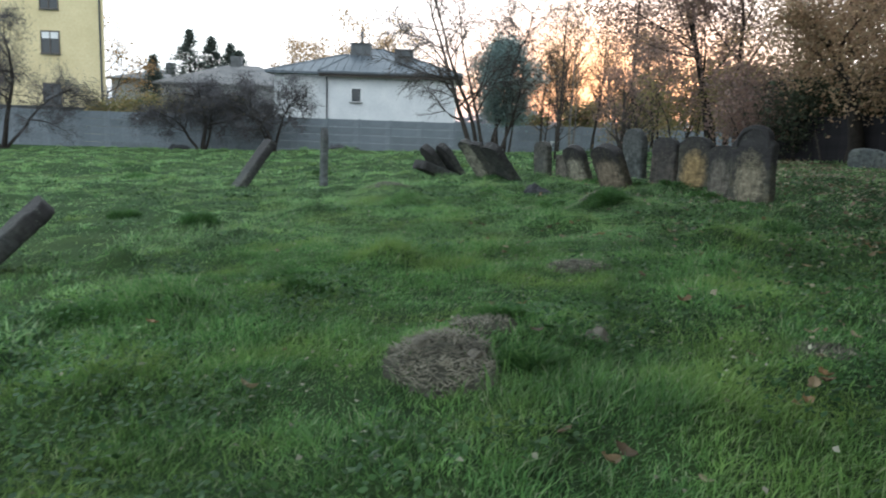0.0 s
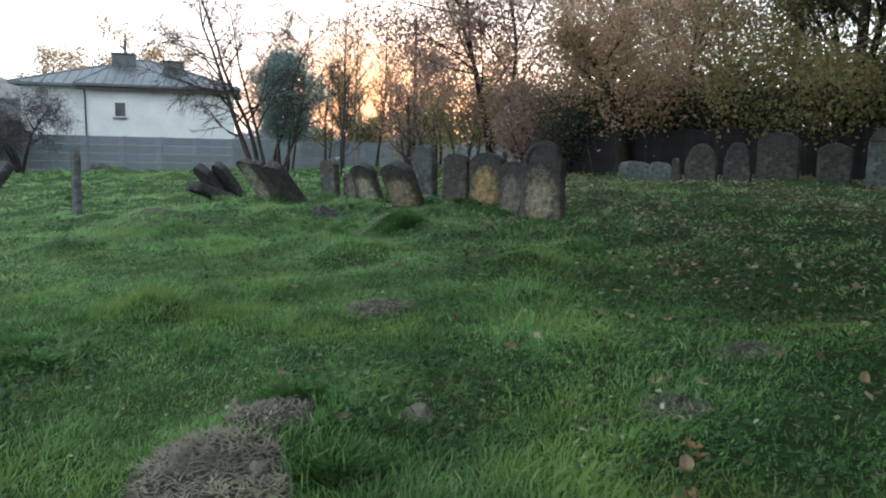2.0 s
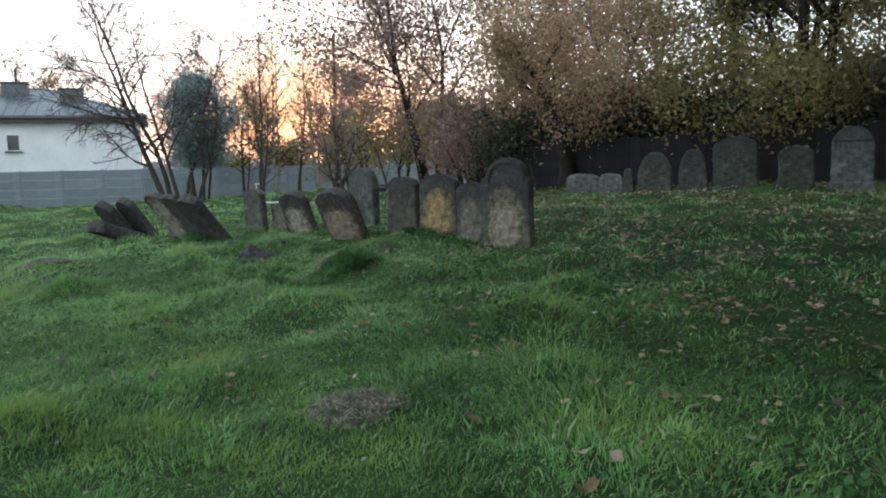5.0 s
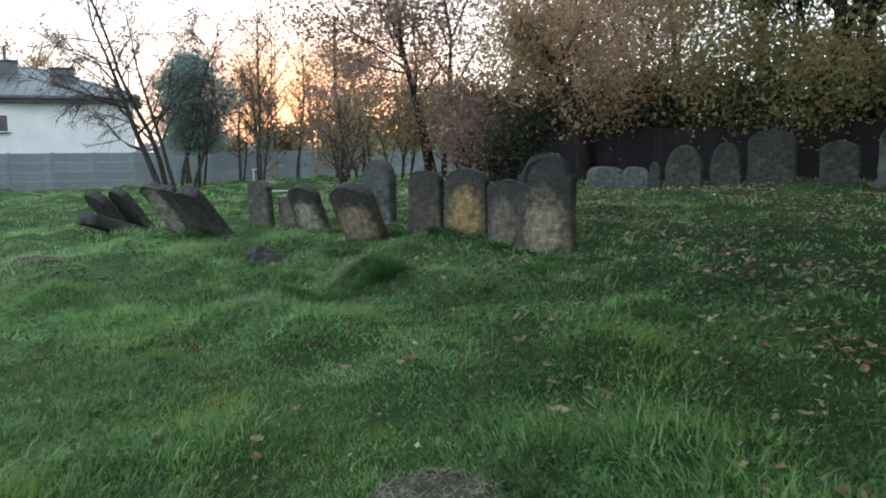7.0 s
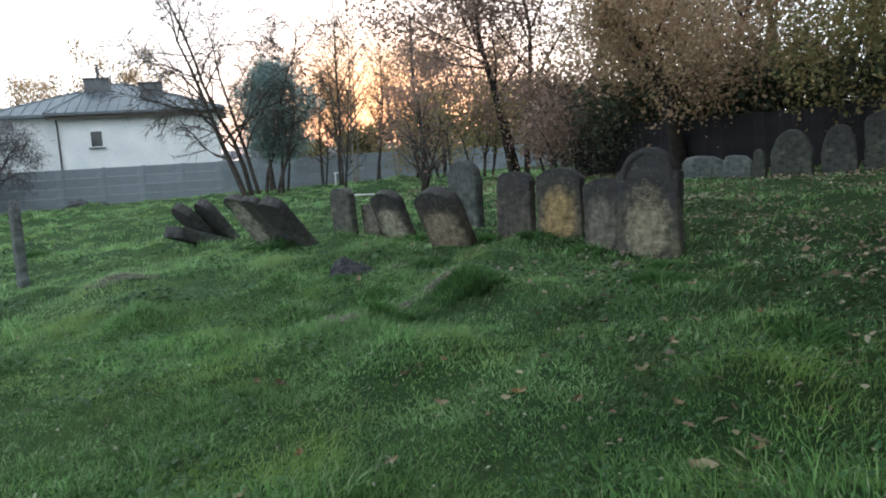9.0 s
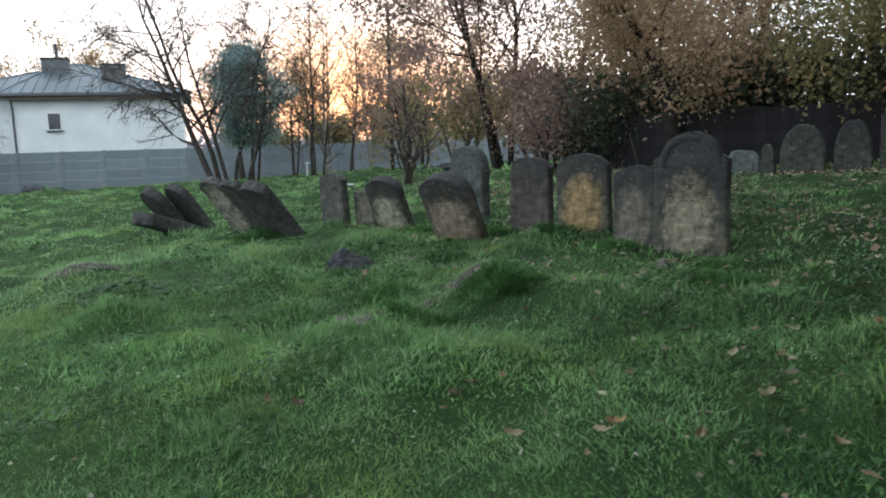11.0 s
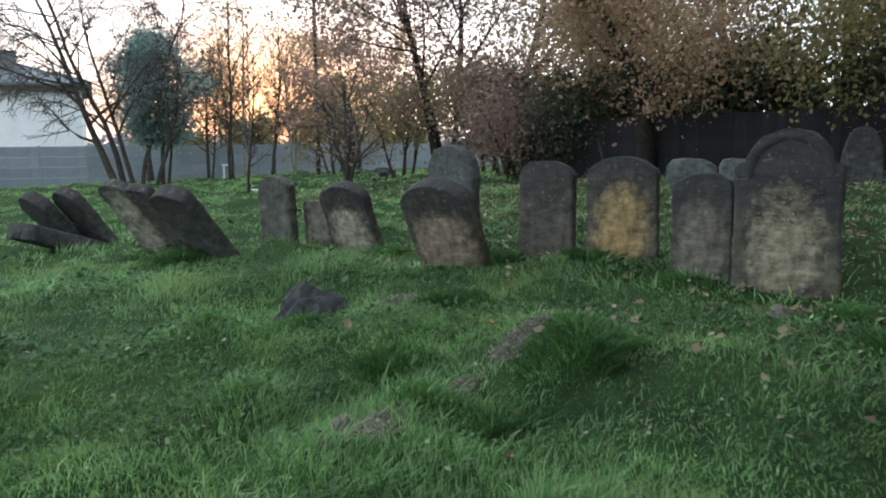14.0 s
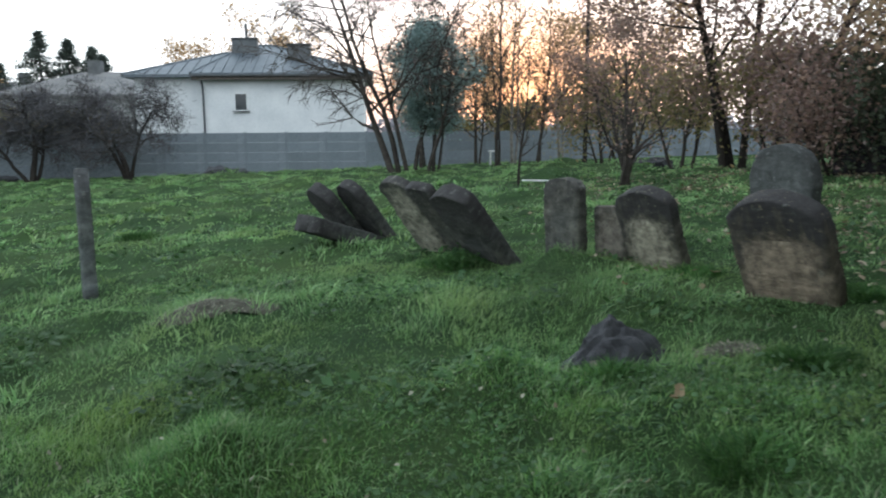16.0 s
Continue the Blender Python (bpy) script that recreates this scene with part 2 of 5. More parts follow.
M_FALLEN = leaf_material("fallen_leaves", (0.1, 0.078, 0.048), (0.25, 0.2, 0.12), (0.38, 0.34, 0.23), (0.08, 0.063, 0.045), (0.2, 0.14, 0.09), (0.16, 0.135, 0.1), trans=0.1)
M_FALLEN_LEAF = leaf_material("curled_leaves", (0.18, 0.12, 0.062), (0.32, 0.265, 0.165), (0.12, 0.08, 0.045), (0.29, 0.175, 0.08), (0.36, 0.315, 0.205), (0.21, 0.16, 0.09), (0.09, 0.065, 0.04), trans=0.15, single=True)
M_FLECK = leaf_material("leaf_scraps", (0.2, 0.19, 0.13), (0.34, 0.33, 0.25), (0.26, 0.27, 0.18), (0.15, 0.12, 0.08), trans=0.15)
M_TWIG = plain_material("twigs", (0.05, 0.042, 0.038), (0.09, 0.078, 0.07), 8, 0.9, 0.2, 0.005, 0.15)
M_PANEL = plain_material("concrete_panels", (0.155, 0.178, 0.2), (0.24, 0.262, 0.288), 1.1, 0.9, 0.35, 0.01, 0.25, per_object=0.1)
M_BOARD = plain_material("dark_boards", (0.02, 0.019, 0.021), (0.036, 0.033, 0.036), 3, 0.9, 0.5, 0.01, 0.1, per_object=0.15)
M_RENDER_WHITE = plain_material("white_render", (0.62, 0.63, 0.64), (0.76, 0.76, 0.76), 0.8, 0.9, 0.1, 0.01, 0.2)
M_RENDER_YELLOW = plain_material("yellow_render", (0.62, 0.52, 0.3), (0.72, 0.61, 0.37), 0.5, 0.9, 0.1, 0.01, 0.2)
M_RENDER_GREY = plain_material("grey_render", (0.28, 0.28, 0.28), (0.4, 0.4, 0.39), 0.6, 0.9, 0.1, 0.01, 0.2)
M_METAL_ROOF = plain_material("sheet_roof", (0.075, 0.092, 0.108), (0.13, 0.148, 0.165), 0.9, 0.5, 0.08, 0.01, 0.5, metal=0.3)
M_SLATE = plain_material("roof_pale", (0.13, 0.13, 0.135), (0.2, 0.195, 0.19), 1.2, 0.8, 0.3, 0.02, 0.3)
M_DARKMETAL = plain_material("dark_metal", (0.03, 0.033, 0.036), (0.06, 0.062, 0.066), 3, 0.5, 0.1, 0.005, 0.5)
M_CHIMNEY = plain_material("chimney_render", (0.09, 0.095, 0.1), (0.15, 0.155, 0.16), 2.5, 0.85, 0.3, 0.01, 0.2)
M_FRAME = plain_material("window_frames", (0.07, 0.055, 0.045), (0.11, 0.09, 0.075), 5, 0.6, 0.1, 0.003, 0.4)
M_WHITE = plain_material("white_plastic", (0.7, 0.7, 0.7), (0.8, 0.8, 0.79), 5, 0.5, 0.05, 0.002, 0.4)
M_WOOD_GREY = plain_material("grey_wood", (0.12, 0.105, 0.09), (0.22, 0.2, 0.18), 5, 0.85, 0.4, 0.008, 0.2)


def glass_build(n, b):
    b.inputs["Base Color"].default_value = (0.02, 0.025, 0.028, 1)
    b.inputs["Roughness"].default_value = 0.08
    b.inputs["Specular IOR Level"].default_value = 0.6


M_GLASS = mat("window_glass", glass_build)

CRUST = (0.044, 0.042, 0.042)
S_TALL = stone_material("sandstone_tall", (0.085, 0.077, 0.066), (0.14, 0.12, 0.085), CRUST, 0.58, 0.86, field=((0.3, 0.265, 0.19), 0.4, 0.27, 0.42))
S_FOURTH = stone_material("sandstone_streaked", (0.08, 0.073, 0.064), (0.115, 0.1, 0.082), CRUST, 0.45, 0.9, field=((0.17, 0.152, 0.125), 0.26, 0.2, 0.36))
# Back-row grey with the trees' shade put into its darker tone.
S_SHADE = stone_material("sandstone_shaded_grey", (0.066, 0.067, 0.06), (0.1, 0.098, 0.082), CRUST, 0.6, 1.3)
S_OCHRE = stone_material("sandstone_ochre", (0.085, 0.077, 0.066), (0.12, 0.1, 0.075), CRUST, 0.5, 1.05, field=((0.36, 0.26, 0.13), 0.28, 0.25, 0.42))
S_ROSE = stone_material("sandstone_rose", (0.086, 0.074, 0.069), (0.125, 0.1, 0.086), CRUST, 0.45, 1.0)
S_BROWN = stone_material("sandstone_brown", (0.1, 0.082, 0.066), (0.14, 0.11, 0.08), CRUST, 0.5, 0.9, field=((0.26, 0.21, 0.155), 0.26, 0.33, 0.36))
S_GREY = stone_material("sandstone_grey", (0.095, 0.09, 0.083), (0.145, 0.13, 0.11), CRUST, 0.55, 1.2)
S_SPECK = stone_material("sandstone_flaked", (0.1, 0.088, 0.074), (0.14, 0.12, 0.095), CRUST, 0.45, 0.9, field=((0.38, 0.35, 0.27), 0.27, 0.26, 0.36))
S_LEAN = stone_material("sandstone_beige_leaning", (0.12, 0.112, 0.1), (0.17, 0.155, 0.13), CRUST, 0.95, 1.35, field=((0.36, 0.335, 0.27), 0.5, 0.3, 0.65))
S_DARK = stone_material("sandstone_blackened", (0.066, 0.064, 0.064), (0.11, 0.102, 0.092), CRUST, 0.5, 1.1)
S_MOTTLE = stone_material("stone_mottled", (0.075, 0.076, 0.076), (0.15, 0.15, 0.148), (0.05, 0.05, 0.05), 0.7, 1.5)
S_PALE = stone_material("limestone_pale", (0.115, 0.118, 0.122), (0.165, 0.163, 0.16), (0.05, 0.05, 0.05), 0.8, 1.5)


# ======== mesh helpers ========
def mesh_from(name, verts, faces):
    me = bpy.data.meshes.new(name)
    me.from_pydata([tuple(v) for v in verts], [], faces)
    me.update()
    return me


def fast_mesh(name, verts, loops, start, total):
    """A large mesh straight from arrays."""
    me = bpy.data.meshes.new(name)
    me.vertices.add(len(verts))
    me.vertices.foreach_set("co", np.ascontiguousarray(verts, dtype=np.float32).ravel())
    me.loops.add(len(loops))
    me.loops.foreach_set("vertex_index", np.ascontiguousarray(loops, dtype=np.int32))
    me.polygons.add(len(start))
    me.polygons.foreach_set("loop_start", np.ascontiguousarray(start, dtype=np.int32))
    me.polygons.foreach_set("loop_total", np.ascontiguousarray(total, dtype=np.int32))
    me.update(calc_edges=True)
    me.validate()
    return me


def to_mesh(bm, name, smooth=False):
    me = bpy.data.meshes.new(name)
    bm.normal_update()
    bm.to_mesh(me)
    bm.free()
    if smooth:
        me.shade_smooth()
    return me


def part(name, data, material, parent, label="", m=None):
    """Links a bmesh or mesh as ONE object under a thing or a part."""
    if isinstance(data, bmesh.types.BMesh):
        data = to_mesh(data, name)
    if material and not data.materials:
        data.materials.append(material)
    ob = new(name, data)
    if parent is not None:
        ob.parent = parent
    if m is not None:
        ob.matrix_local = m
    return tagged(ob, label=label)


def thing(name, m, label, category, group="", kind=""):
    e = new(name)
    e.empty_display_size = 0.1
    e.matrix_world = m
    return tagged(e, label, category, group, kind)


def box(bm, x0, x1, y0, y1, z0, z1, bevel=0.0):
    vs = [bm.verts.new(p) for p in ((x0, y0, z0), (x1, y0, z0), (x1, y1, z0), (x0, y1, z0), (x0, y0, z1), (x1, y0, z1), (x1, y1, z1), (x0, y1, z1))]
    fs = [bm.faces.new([vs[i] for i in f]) for f in ((3, 2, 1, 0), (4, 5, 6, 7), (0, 1, 5, 4), (1, 2, 6, 5), (2, 3, 7, 6), (3, 0, 4, 7))]
    if bevel:
        es = {e for f in fs for e in f.edges}
        bmesh.ops.bevel(bm, geom=list(es), offset=bevel, segments=2, affect="EDGES", profile=0.6)
    return bm


def boxed(x0, x1, y0, y1, z0, z1, bevel=0.0):
    return box(bmesh.new(), x0, x1, y0, y1, z0, z1, bevel)


def smooth01(a, b, v):
    t = np.clip((v - a) / (b - a), 0, 1)
    return t * t * (3 - 2 * t)


# ======== ground ========
MOUNDS = [  # x, y, radius, height: grassy humps and molehills
    (0.06, 4.45, 0.6, 0.12), (1.3, 7.36, 0.45, 0.06), (-1.55, 16.7, 0.75, 0.16), (1.05, 12.0, 0.5, 0.09),
    (2.45, 12.5, 0.65, 0.24), (2.1, 14.5, 0.5, 0.03), (-3.8, 11.2, 0.6, 0.16), (-5.8, 13.2, 0.6, 0.14),
    (-11.5, 27, 0.8, 0.3), (1.9, 13.4, 0.9, 0.07), (1.5, 15.1, 0.85, -0.2), (3.8, 14.3, 0.7, 0.14), (0.6, 4.9, 0.5, 0.1), (3.2, 11.2, 0.8, 0.08),
    (4.75, 12.75, 0.75, -0.09), (0.6, 16.4, 0.8, 0.1), (-0.6, 13.8, 0.7, 0.07), (-6.0, 22, 0.9, 0.15), (-9, 19, 0.9, 0.14),
    (3.5, 8.2, 0.8, 0.08), (-2.5, 6.0, 0.9, 0.08), (-8.5, 32, 1.0, 0.2), (-3.0, 36, 1.0, 0.2), (13.0, 17.0, 1.2, 0.1), (2.2, 16.4, 0.6, 0.08),
    (3.0, 7.5, 1.8, -0.1), (1.4, 9.9, 0.75, -0.11), (1.2, 12.7, 1.1, -0.16), (5.0, 10.4, 1.6, -0.12), (3.9, 14.0, 0.6, -0.08), (0.7, 8.5, 0.5, 0.08), (0.4, 10.6, 0.6, -0.05), (4.4, 6.1, 0.9, -0.1)]


tr = random.Random(31)
TUSSOCKS = [(tr.uniform(-10, 7), tr.uniform(2.5, 27), tr.uniform(0.22, 0.5), tr.uniform(0.05, 0.17)) for _ in range(150)]
TUSSOCKS += [(tr.uniform(-19, 9), tr.uniform(25, 46), tr.uniform(0.5, 1.1), tr.uniform(0.08, 0.2)) for _ in range(170)]
TUSSOCKS = [t for t in TUSSOCKS if abs(t[0] - 0.2) > 0.7 or t[1] > 12]
# hollows between humps: broad-leaved weeds, with more dark leaves standing in for shade
WEED_SHADE_SPOTS = [(0.2, 14.1, 0.75), (2.55, 13.2, 0.6), (1.8, 13.7, 0.5), (-3.8, 11.3, 0.6), (-5.8, 13.3, 0.7), (0.6, 4.9, 0.35), (-1.3, 5.6, 0.5), (-2.4, 9.5, 0.6), (3.3, 10.6, 0.7),
              (-1.0, 14.6, 0.6), (2.6, 8.6, 0.5), (1.3, 5.4, 0.4), (4.5, 10.5, 0.7), (5.2, 12.0, 0.5), (-0.9, 11.0, 0.5), (0.9, 17.0, 0.6), (-11.5, 26.8, 0.9), (-8.0, 30, 1.0), (-6.0, 22.0, 0.8), (-9.0, 19, 0.8), (-4.5, 15.6, 0.7), (-7.0, 16.5, 0.7), (-2.6, 20.5, 0.7), (-1.5, 24, 0.8), (-12, 33, 1.1), (3.2, 22, 0.7), (-5, 27, 0.9),
              (-1.5, 17.6, 0.6), (6.3, 15, 0.7), (7.5, 12, 0.8), (5.8, 8.5, 0.8), (4.6, 5.6, 0.7), (3.6, 6.6, 0.8), (4.2, 8.4, 0.8), (3.2, 7.6, 0.6), (4.8, 9.8, 0.8), (2.7, 5.4, 0.6), (3.9, 4.6, 0.7), (2.2, 3.6, 0.6), (3.4, 9.2, 0.6), (5.4, 7.2, 0.8), (-1.9, 3.1, 0.6), (-1.3, 3.7, 0.5), (-2.5, 4.3, 0.7), (-1.0, 2.6, 0.5), (-3.0, 5.4, 0.6), (-0.9, 12.6, 0.6), (0.4, 12.9, 0.5)]


def wave(x, y):
    return (0.5 * np.sin(1.7 * x + 0.6 * y + 1.0) * np.sin(1.3 * y - 0.5 * x) + 0.3 * np.sin(3.1 * x - 1.9 * y + 2.0) * np.sin(2.7 * y + 0.8 * x + 0.4)
            + 0.2 * np.sin(5.3 * x + 2.2 * y) * np.sin(4.7 * y - 2.9 * x + 1.1))


def ground_z(x, y):
    """Turf height: rises to the east, humpy; flatter towards the far wall."""
    x, y = np.asarray(x, float), np.asarray(y, float)
    xs = 16 * np.tanh(x / 16)
    near = 0.066 * xs + 0.09 * smooth01(8, 16, y)
    far = 0.03 * (20 * np.tanh(x / 20)) - 0.05
    w = smooth01(24, 46, y)
    z = near * (1 - w) + far * w
    z = z + 0.06 * wave(x, y) * (1 - 0.5 * smooth01(30, 60, y))
    for mx, my, r, h in MOUNDS + TUSSOCKS:
        d2 = ((x - mx) ** 2 + (y - my) ** 2) / (r * r)
        z = z + h * np.exp(-1.6 * d2)
    return z


def gz(x, y):
    return float(ground_z(x, y))


def sheet(xs, ys):
    X, Y = np.meshgrid(xs, ys)
    Z = ground_z(X, Y)
    v = np.stack([X.ravel(), Y.ravel(), Z.ravel()], 1)
    nx, ny = len(xs), len(ys)
    i = (np.arange(ny - 1)[:, None] * nx + np.arange(nx - 1)[None, :]).ravel()
    loops = np.stack([i, i + 1, i + nx + 1, i + nx], 1).ravel()
    n = len(i)
    return fast_mesh("ground", v, loops, np.arange(n) * 4, np.full(n, 4))


def graded(lo, hi, fine_lo, fine_hi, step):
    inner = np.arange(fine_lo, fine_hi, step)
    a = fine_lo - np.geomspace(step, fine_lo - lo, 45)[::-1]
    b = fine_hi + np.geomspace(step, hi - fine_hi, 45)
    return np.concatenate([a, inner, b])


ground_me = sheet(graded(-900, 900, -18, 15, 0.22), graded(-300, 1500, 0, 46, 0.22))
ground_me.shade_smooth()
ground = part("ground", ground_me, M_GROUND, None)
tagged(ground, "humpy green autumn turf sloping across the old burial ground", "ground", kind="structure")


# ======== gravestones ========
def outline(kind, w, h, rng):
    """Front outline of a slab, from the foot on one side over the head to the other; the foot lies 0.3 m under the turf."""
    a, pts = w / 2, []
    if kind == "arch":
        r = a
        top = [(-a * math.cos(t), h - r * 0.55 + r * 0.55 * math.sin(t)) for t in np.linspace(0, math.pi, 17)]
    elif kind == "round":
        top = [(-a * math.cos(t), h - a + a * math.sin(t)) for t in np.linspace(0, math.pi, 21)]
    elif kind == "shoulder":
        s, r = a * 0.8, a * 0.8
        sh = h - r * 0.86
        top = [(-a, sh - 0.05), (-a * 0.99, sh)] + [(-s * math.cos(t), sh + 0.02 + r * 0.84 * math.sin(t)) for t in np.linspace(0.06, math.pi - 0.06, 19)] + [(a * 0.99, sh), (a, sh - 0.05)]
    elif kind == "taper":
        top = [(-a, h * 0.45), (-a * 0.93, h * 0.62), (-a * 0.72, h * 0.82), (-a * 0.46, h * 0.95), (-a * 0.15, h), (a * 0.2, h * 0.995), (a * 0.5, h * 0.94), (a * 0.74, h * 0.8), (a * 0.94, h * 0.6), (a, h * 0.45)]
    elif kind == "gable":
        top = [(-a, h - 0.16 * w - 0.04), (-a * 0.86, h - 0.15 * w), (-a * 0.4, h - 0.05 * w), (0, h), (a * 0.4, h - 0.05 * w), (a * 0.86, h - 0.15 * w), (a, h - 0.16 * w - 0.04)]
    elif kind == "broken":
        top = [(-a, h * 0.72), (-a * 0.8, h * 0.95), (-a * 0.35, h), (a * 0.1, h * 0.93), (a * 0.5, h * 0.96), (a * 0.85, h * 0.8), (a, h * 0.66)]
    else:
        top = [(-a, h - 0.06), (-a * 0.93, h - 0.015), (-a * 0.4, h), (a * 0.3, h - 0.01), (a * 0.9, h - 0.02), (a, h - 0.07)]
    z0 = -0.3
    steps = max(8, int((top[0][1] - z0) / 0.035))
    side = np.linspace(z0, top[0][1], steps)[:-1]
    pts = [(-a, z) for z in side] + top + [(a, z) for z in np.linspace(top[-1][1], z0, steps)[1:]]
    return [(x + rng.uniform(-1, 1) * 0.007, z + rng.uniform(-1, 1) * 0.006) for x, z in pts]


def slab_mesh(kind, w, h, th, seed):
    """A slab as a fine grid between the two sides of its outline: rounded rims, bedding ridges, pits and spalled flakes on the face."""
    rng = random.Random(seed)
    pts = np.array(outline(kind, w, h, rng))
    n = len(pts) // 2
    rows = [(pts[i], pts[len(pts) - 1 - i]) for i in range(n)]
    if len(pts) % 2:
        rows.append((pts[n], pts[n]))
    cols = [0, 0.015, 0.04, 0.08, 0.14, 0.2, 0.27, 0.34, 0.42, 0.5, 0.58, 0.66, 0.73, 0.8, 0.86, 0.92, 0.96, 0.985, 1]
    rim = pts[pts[:, 1] > -0.25]
    r = min(0.03, th * 0.22)
    front, back, shift = [], [], seed * 3.7
    for left, right in rows:
        fr, br = [], []
        for u in cols:
            x, z = left + (right - left) * u
            d = min(1.0, float(np.sqrt(((rim - (x, z)) ** 2).sum(1)).min()) / r) if 0 < u < 1 else 0.0
            edge = r * (1 - math.sqrt(1 - (1 - d) ** 2))
            bed = noise.noise(Vector((x * 3.5 + shift, z * 11, seed)))
            pit = noise.noise(Vector((x * 16, z * 16, shift)))
            flake = noise.noise(Vector((x * 3.1 + shift, z * 2.6, 4.0))) + 0.35 * noise.noise(Vector((x * 11, z * 9, shift)))
            wear = 0.006 * bed + 0.005 * pit + 0.013 * min(1.0, max(0.0, (flake - 0.12) * 9))
            wob = Vector((x * 4 + shift, z * 4, 1.0))
            dx, dz = 0.016 * noise.noise(wob), 0.014 * noise.noise(wob + Vector((3, 7, 1))) * (z > 0)
            fr.append((x + dx, -th / 2 + edge + wear * (0.4 + 0.6 * d), z + dz))
            br.append((x * 0.985 + dx, th / 2 - edge + 0.008 * pit, z + dz))
        front.append(fr)
        back.append(br)
    nc, nr = len(cols), len(rows)
    verts = [p for row in front for p in row] + [p for row in back for p in row]
    off = nc * nr
    faces = []
    for i in range(nr - 1):
        for j in range(nc - 1):
            q = i * nc + j
            faces.append((q, q + 1, q + nc + 1, q + nc))
            faces.append((off + q + 1, off + q, off + q + nc, off + q + nc + 1))
        q = i * nc
        faces.append((off + q, q, q + nc, off + q + nc))
        q = i * nc + nc - 1
        faces.append((q, off + q, off + q + nc, q + nc))
    q = (nr - 1) * nc
    for j in range(nc - 1):
        faces.append((q + j, q + j + 1, off + q + j + 1, off + q + j))
    me = mesh_from("slab", verts, faces)
    bm = bmesh.new()
    bm.from_mesh(me)
    bmesh.ops.remove_doubles(bm, verts=bm.verts, dist=0.0004)
    bm.to_mesh(me)
    bm.free()
    me.shade_smooth()
    return me


def panel_mesh(w, z0, z1, proud, arch, seed):
    """A carved field on the face: a low raised panel under an arch."""
    rng = random.Random(seed)
    a = w / 2
    def line(k):
        aa = a - k
        if arch:
            up = [(-aa * math.cos(t), z1 - a + (aa) * math.sin(t)) for t in np.linspace(0, math.pi, 13)]
        else:
            up = [(-aa, z1 - k), (aa, z1 - k)]
        return [(-aa, z0)] + up + [(aa, z0)]
    o, i = line(0), line(0.03)
    bm = bmesh.new()
    rows = []
    for pts, y in ((o, 0.006), (i, -proud)):
        rows.append([bm.verts.new((x + rng.uniform(-1, 1) * 0.006, y + rng.uniform(-1, 1) * 0.002, z + rng.uniform(-1, 1) * 0.006)) for x, z in pts])
    for k in range(len(rows[0]) - 1):
        bm.faces.new((rows[0][k], rows[0][k + 1], rows[1][k + 1], rows[1][k]))
    bm.faces.new(rows[1])
    bmesh.ops.recalc_face_normals(bm, faces=bm.faces)
    me = to_mesh(bm, "panel")
    me.shade_smooth()
    return me


def lettering_mesh(w, z0, z1, pitch, seed):
    """Worn lines of carving too eroded to read: short low ridges in rows."""
    rng = random.Random(seed)
    bm = bmesh.new()
    z = z1
    while z > z0:
        x = -w / 2 + rng.uniform(0, 0.05)
        while x < w / 2 - 0.02:
            l = rng.uniform(0.012, 0.04)
            if rng.random() < 0.82:
                hgt = pitch * rng.uniform(0.22, 0.42)
                dz = rng.uniform(-0.008, 0.008)
                box(bm, x, min(x + l, w / 2), -rng.uniform(0.008, 0.014), 0.014, z + dz - hgt / 2, z + dz + hgt / 2)
            x += l + rng.uniform(0.008, 0.022)
        z -= pitch
    return to_mesh(bm, "lettering")


STONES = "weathered gravestones"


def gravestone(kind, x, y, w, h, th, rz, material, label, lean=0.0, side=0.0, seed=1, border=None, letters=None, sink=0.0, field=None, rim=None):
    m = pose(x, y, gz(x, y) - sink, 0, 0, rz) @ pose(0, 0, 0, lean, side, 0)
    e = thing("gravestone", m, label, "gravestone", STONES)
    part("slab", slab_mesh(kind, w, h, th, seed), material, e)
    f = -th / 2
    if border:
        bw, z0, z1, arch = border
        part("carved_panel", panel_mesh(bw, z0, z1, 0.006, arch, seed), field or material, e, m=pose(0, f, 0))
    if letters:
        lw, z0, z1, pitch = letters
        part("lettering", lettering_mesh(lw, z0, z1, pitch, seed), field or material, e, "eroded carved lines", m=pose(0, f, 0))["kind"] = "stuff"
    if rim:
        rr, zc, t = rim
        vs, fs = [], []
        for i, a in enumerate(np.linspace(-0.08, math.pi + 0.08, 25)):
            for k, (dr, dy) in enumerate(((-t, 0.008), (-t * 0.7, -0.008), (0, -0.014), (t * 0.7, -0.01), (t, 0.008))):
                q = rr + dr + 0.006 * noise.noise(Vector((i * 0.6, k, seed)))
                vs.append((-math.cos(a) * q, dy + 0.006 * noise.noise(Vector((i * 0.8, k, seed + 7))), zc + math.sin(a) * q * 0.97))
            if i:
                for k in range(4):
                    b = (i - 1) * 5 + k
                    fs.append((b, b + 1, b + 6, b + 5))
        me = mesh_from("moulding", vs, fs)
        me.shade_smooth()
        part("arch_moulding", me, material, e, "raised arched band round the head", m=pose(0, f, 0))
    return e


ROW = -56
gravestone("shoulder", 4.99, 13.09, 0.8, 1.28, 0.18, ROW, S_TALL, "tall sandstone gravestone with a blackened domed head and eroded carving", seed=3,
           border=(0.58, 0.02, 0.56, True), letters=(0.52, 0.06, 0.84, 0.042), rim=(0.3, 0.945, 0.04))
gravestone("arch", 4.69, 13.7, 0.52, 0.88, 0.15, ROW - 2, S_FOURTH, "grey-brown sandstone gravestone with a low rounded top in the turf", lean=2, seed=4, border=(0.4, 0.02, 0.7, True))
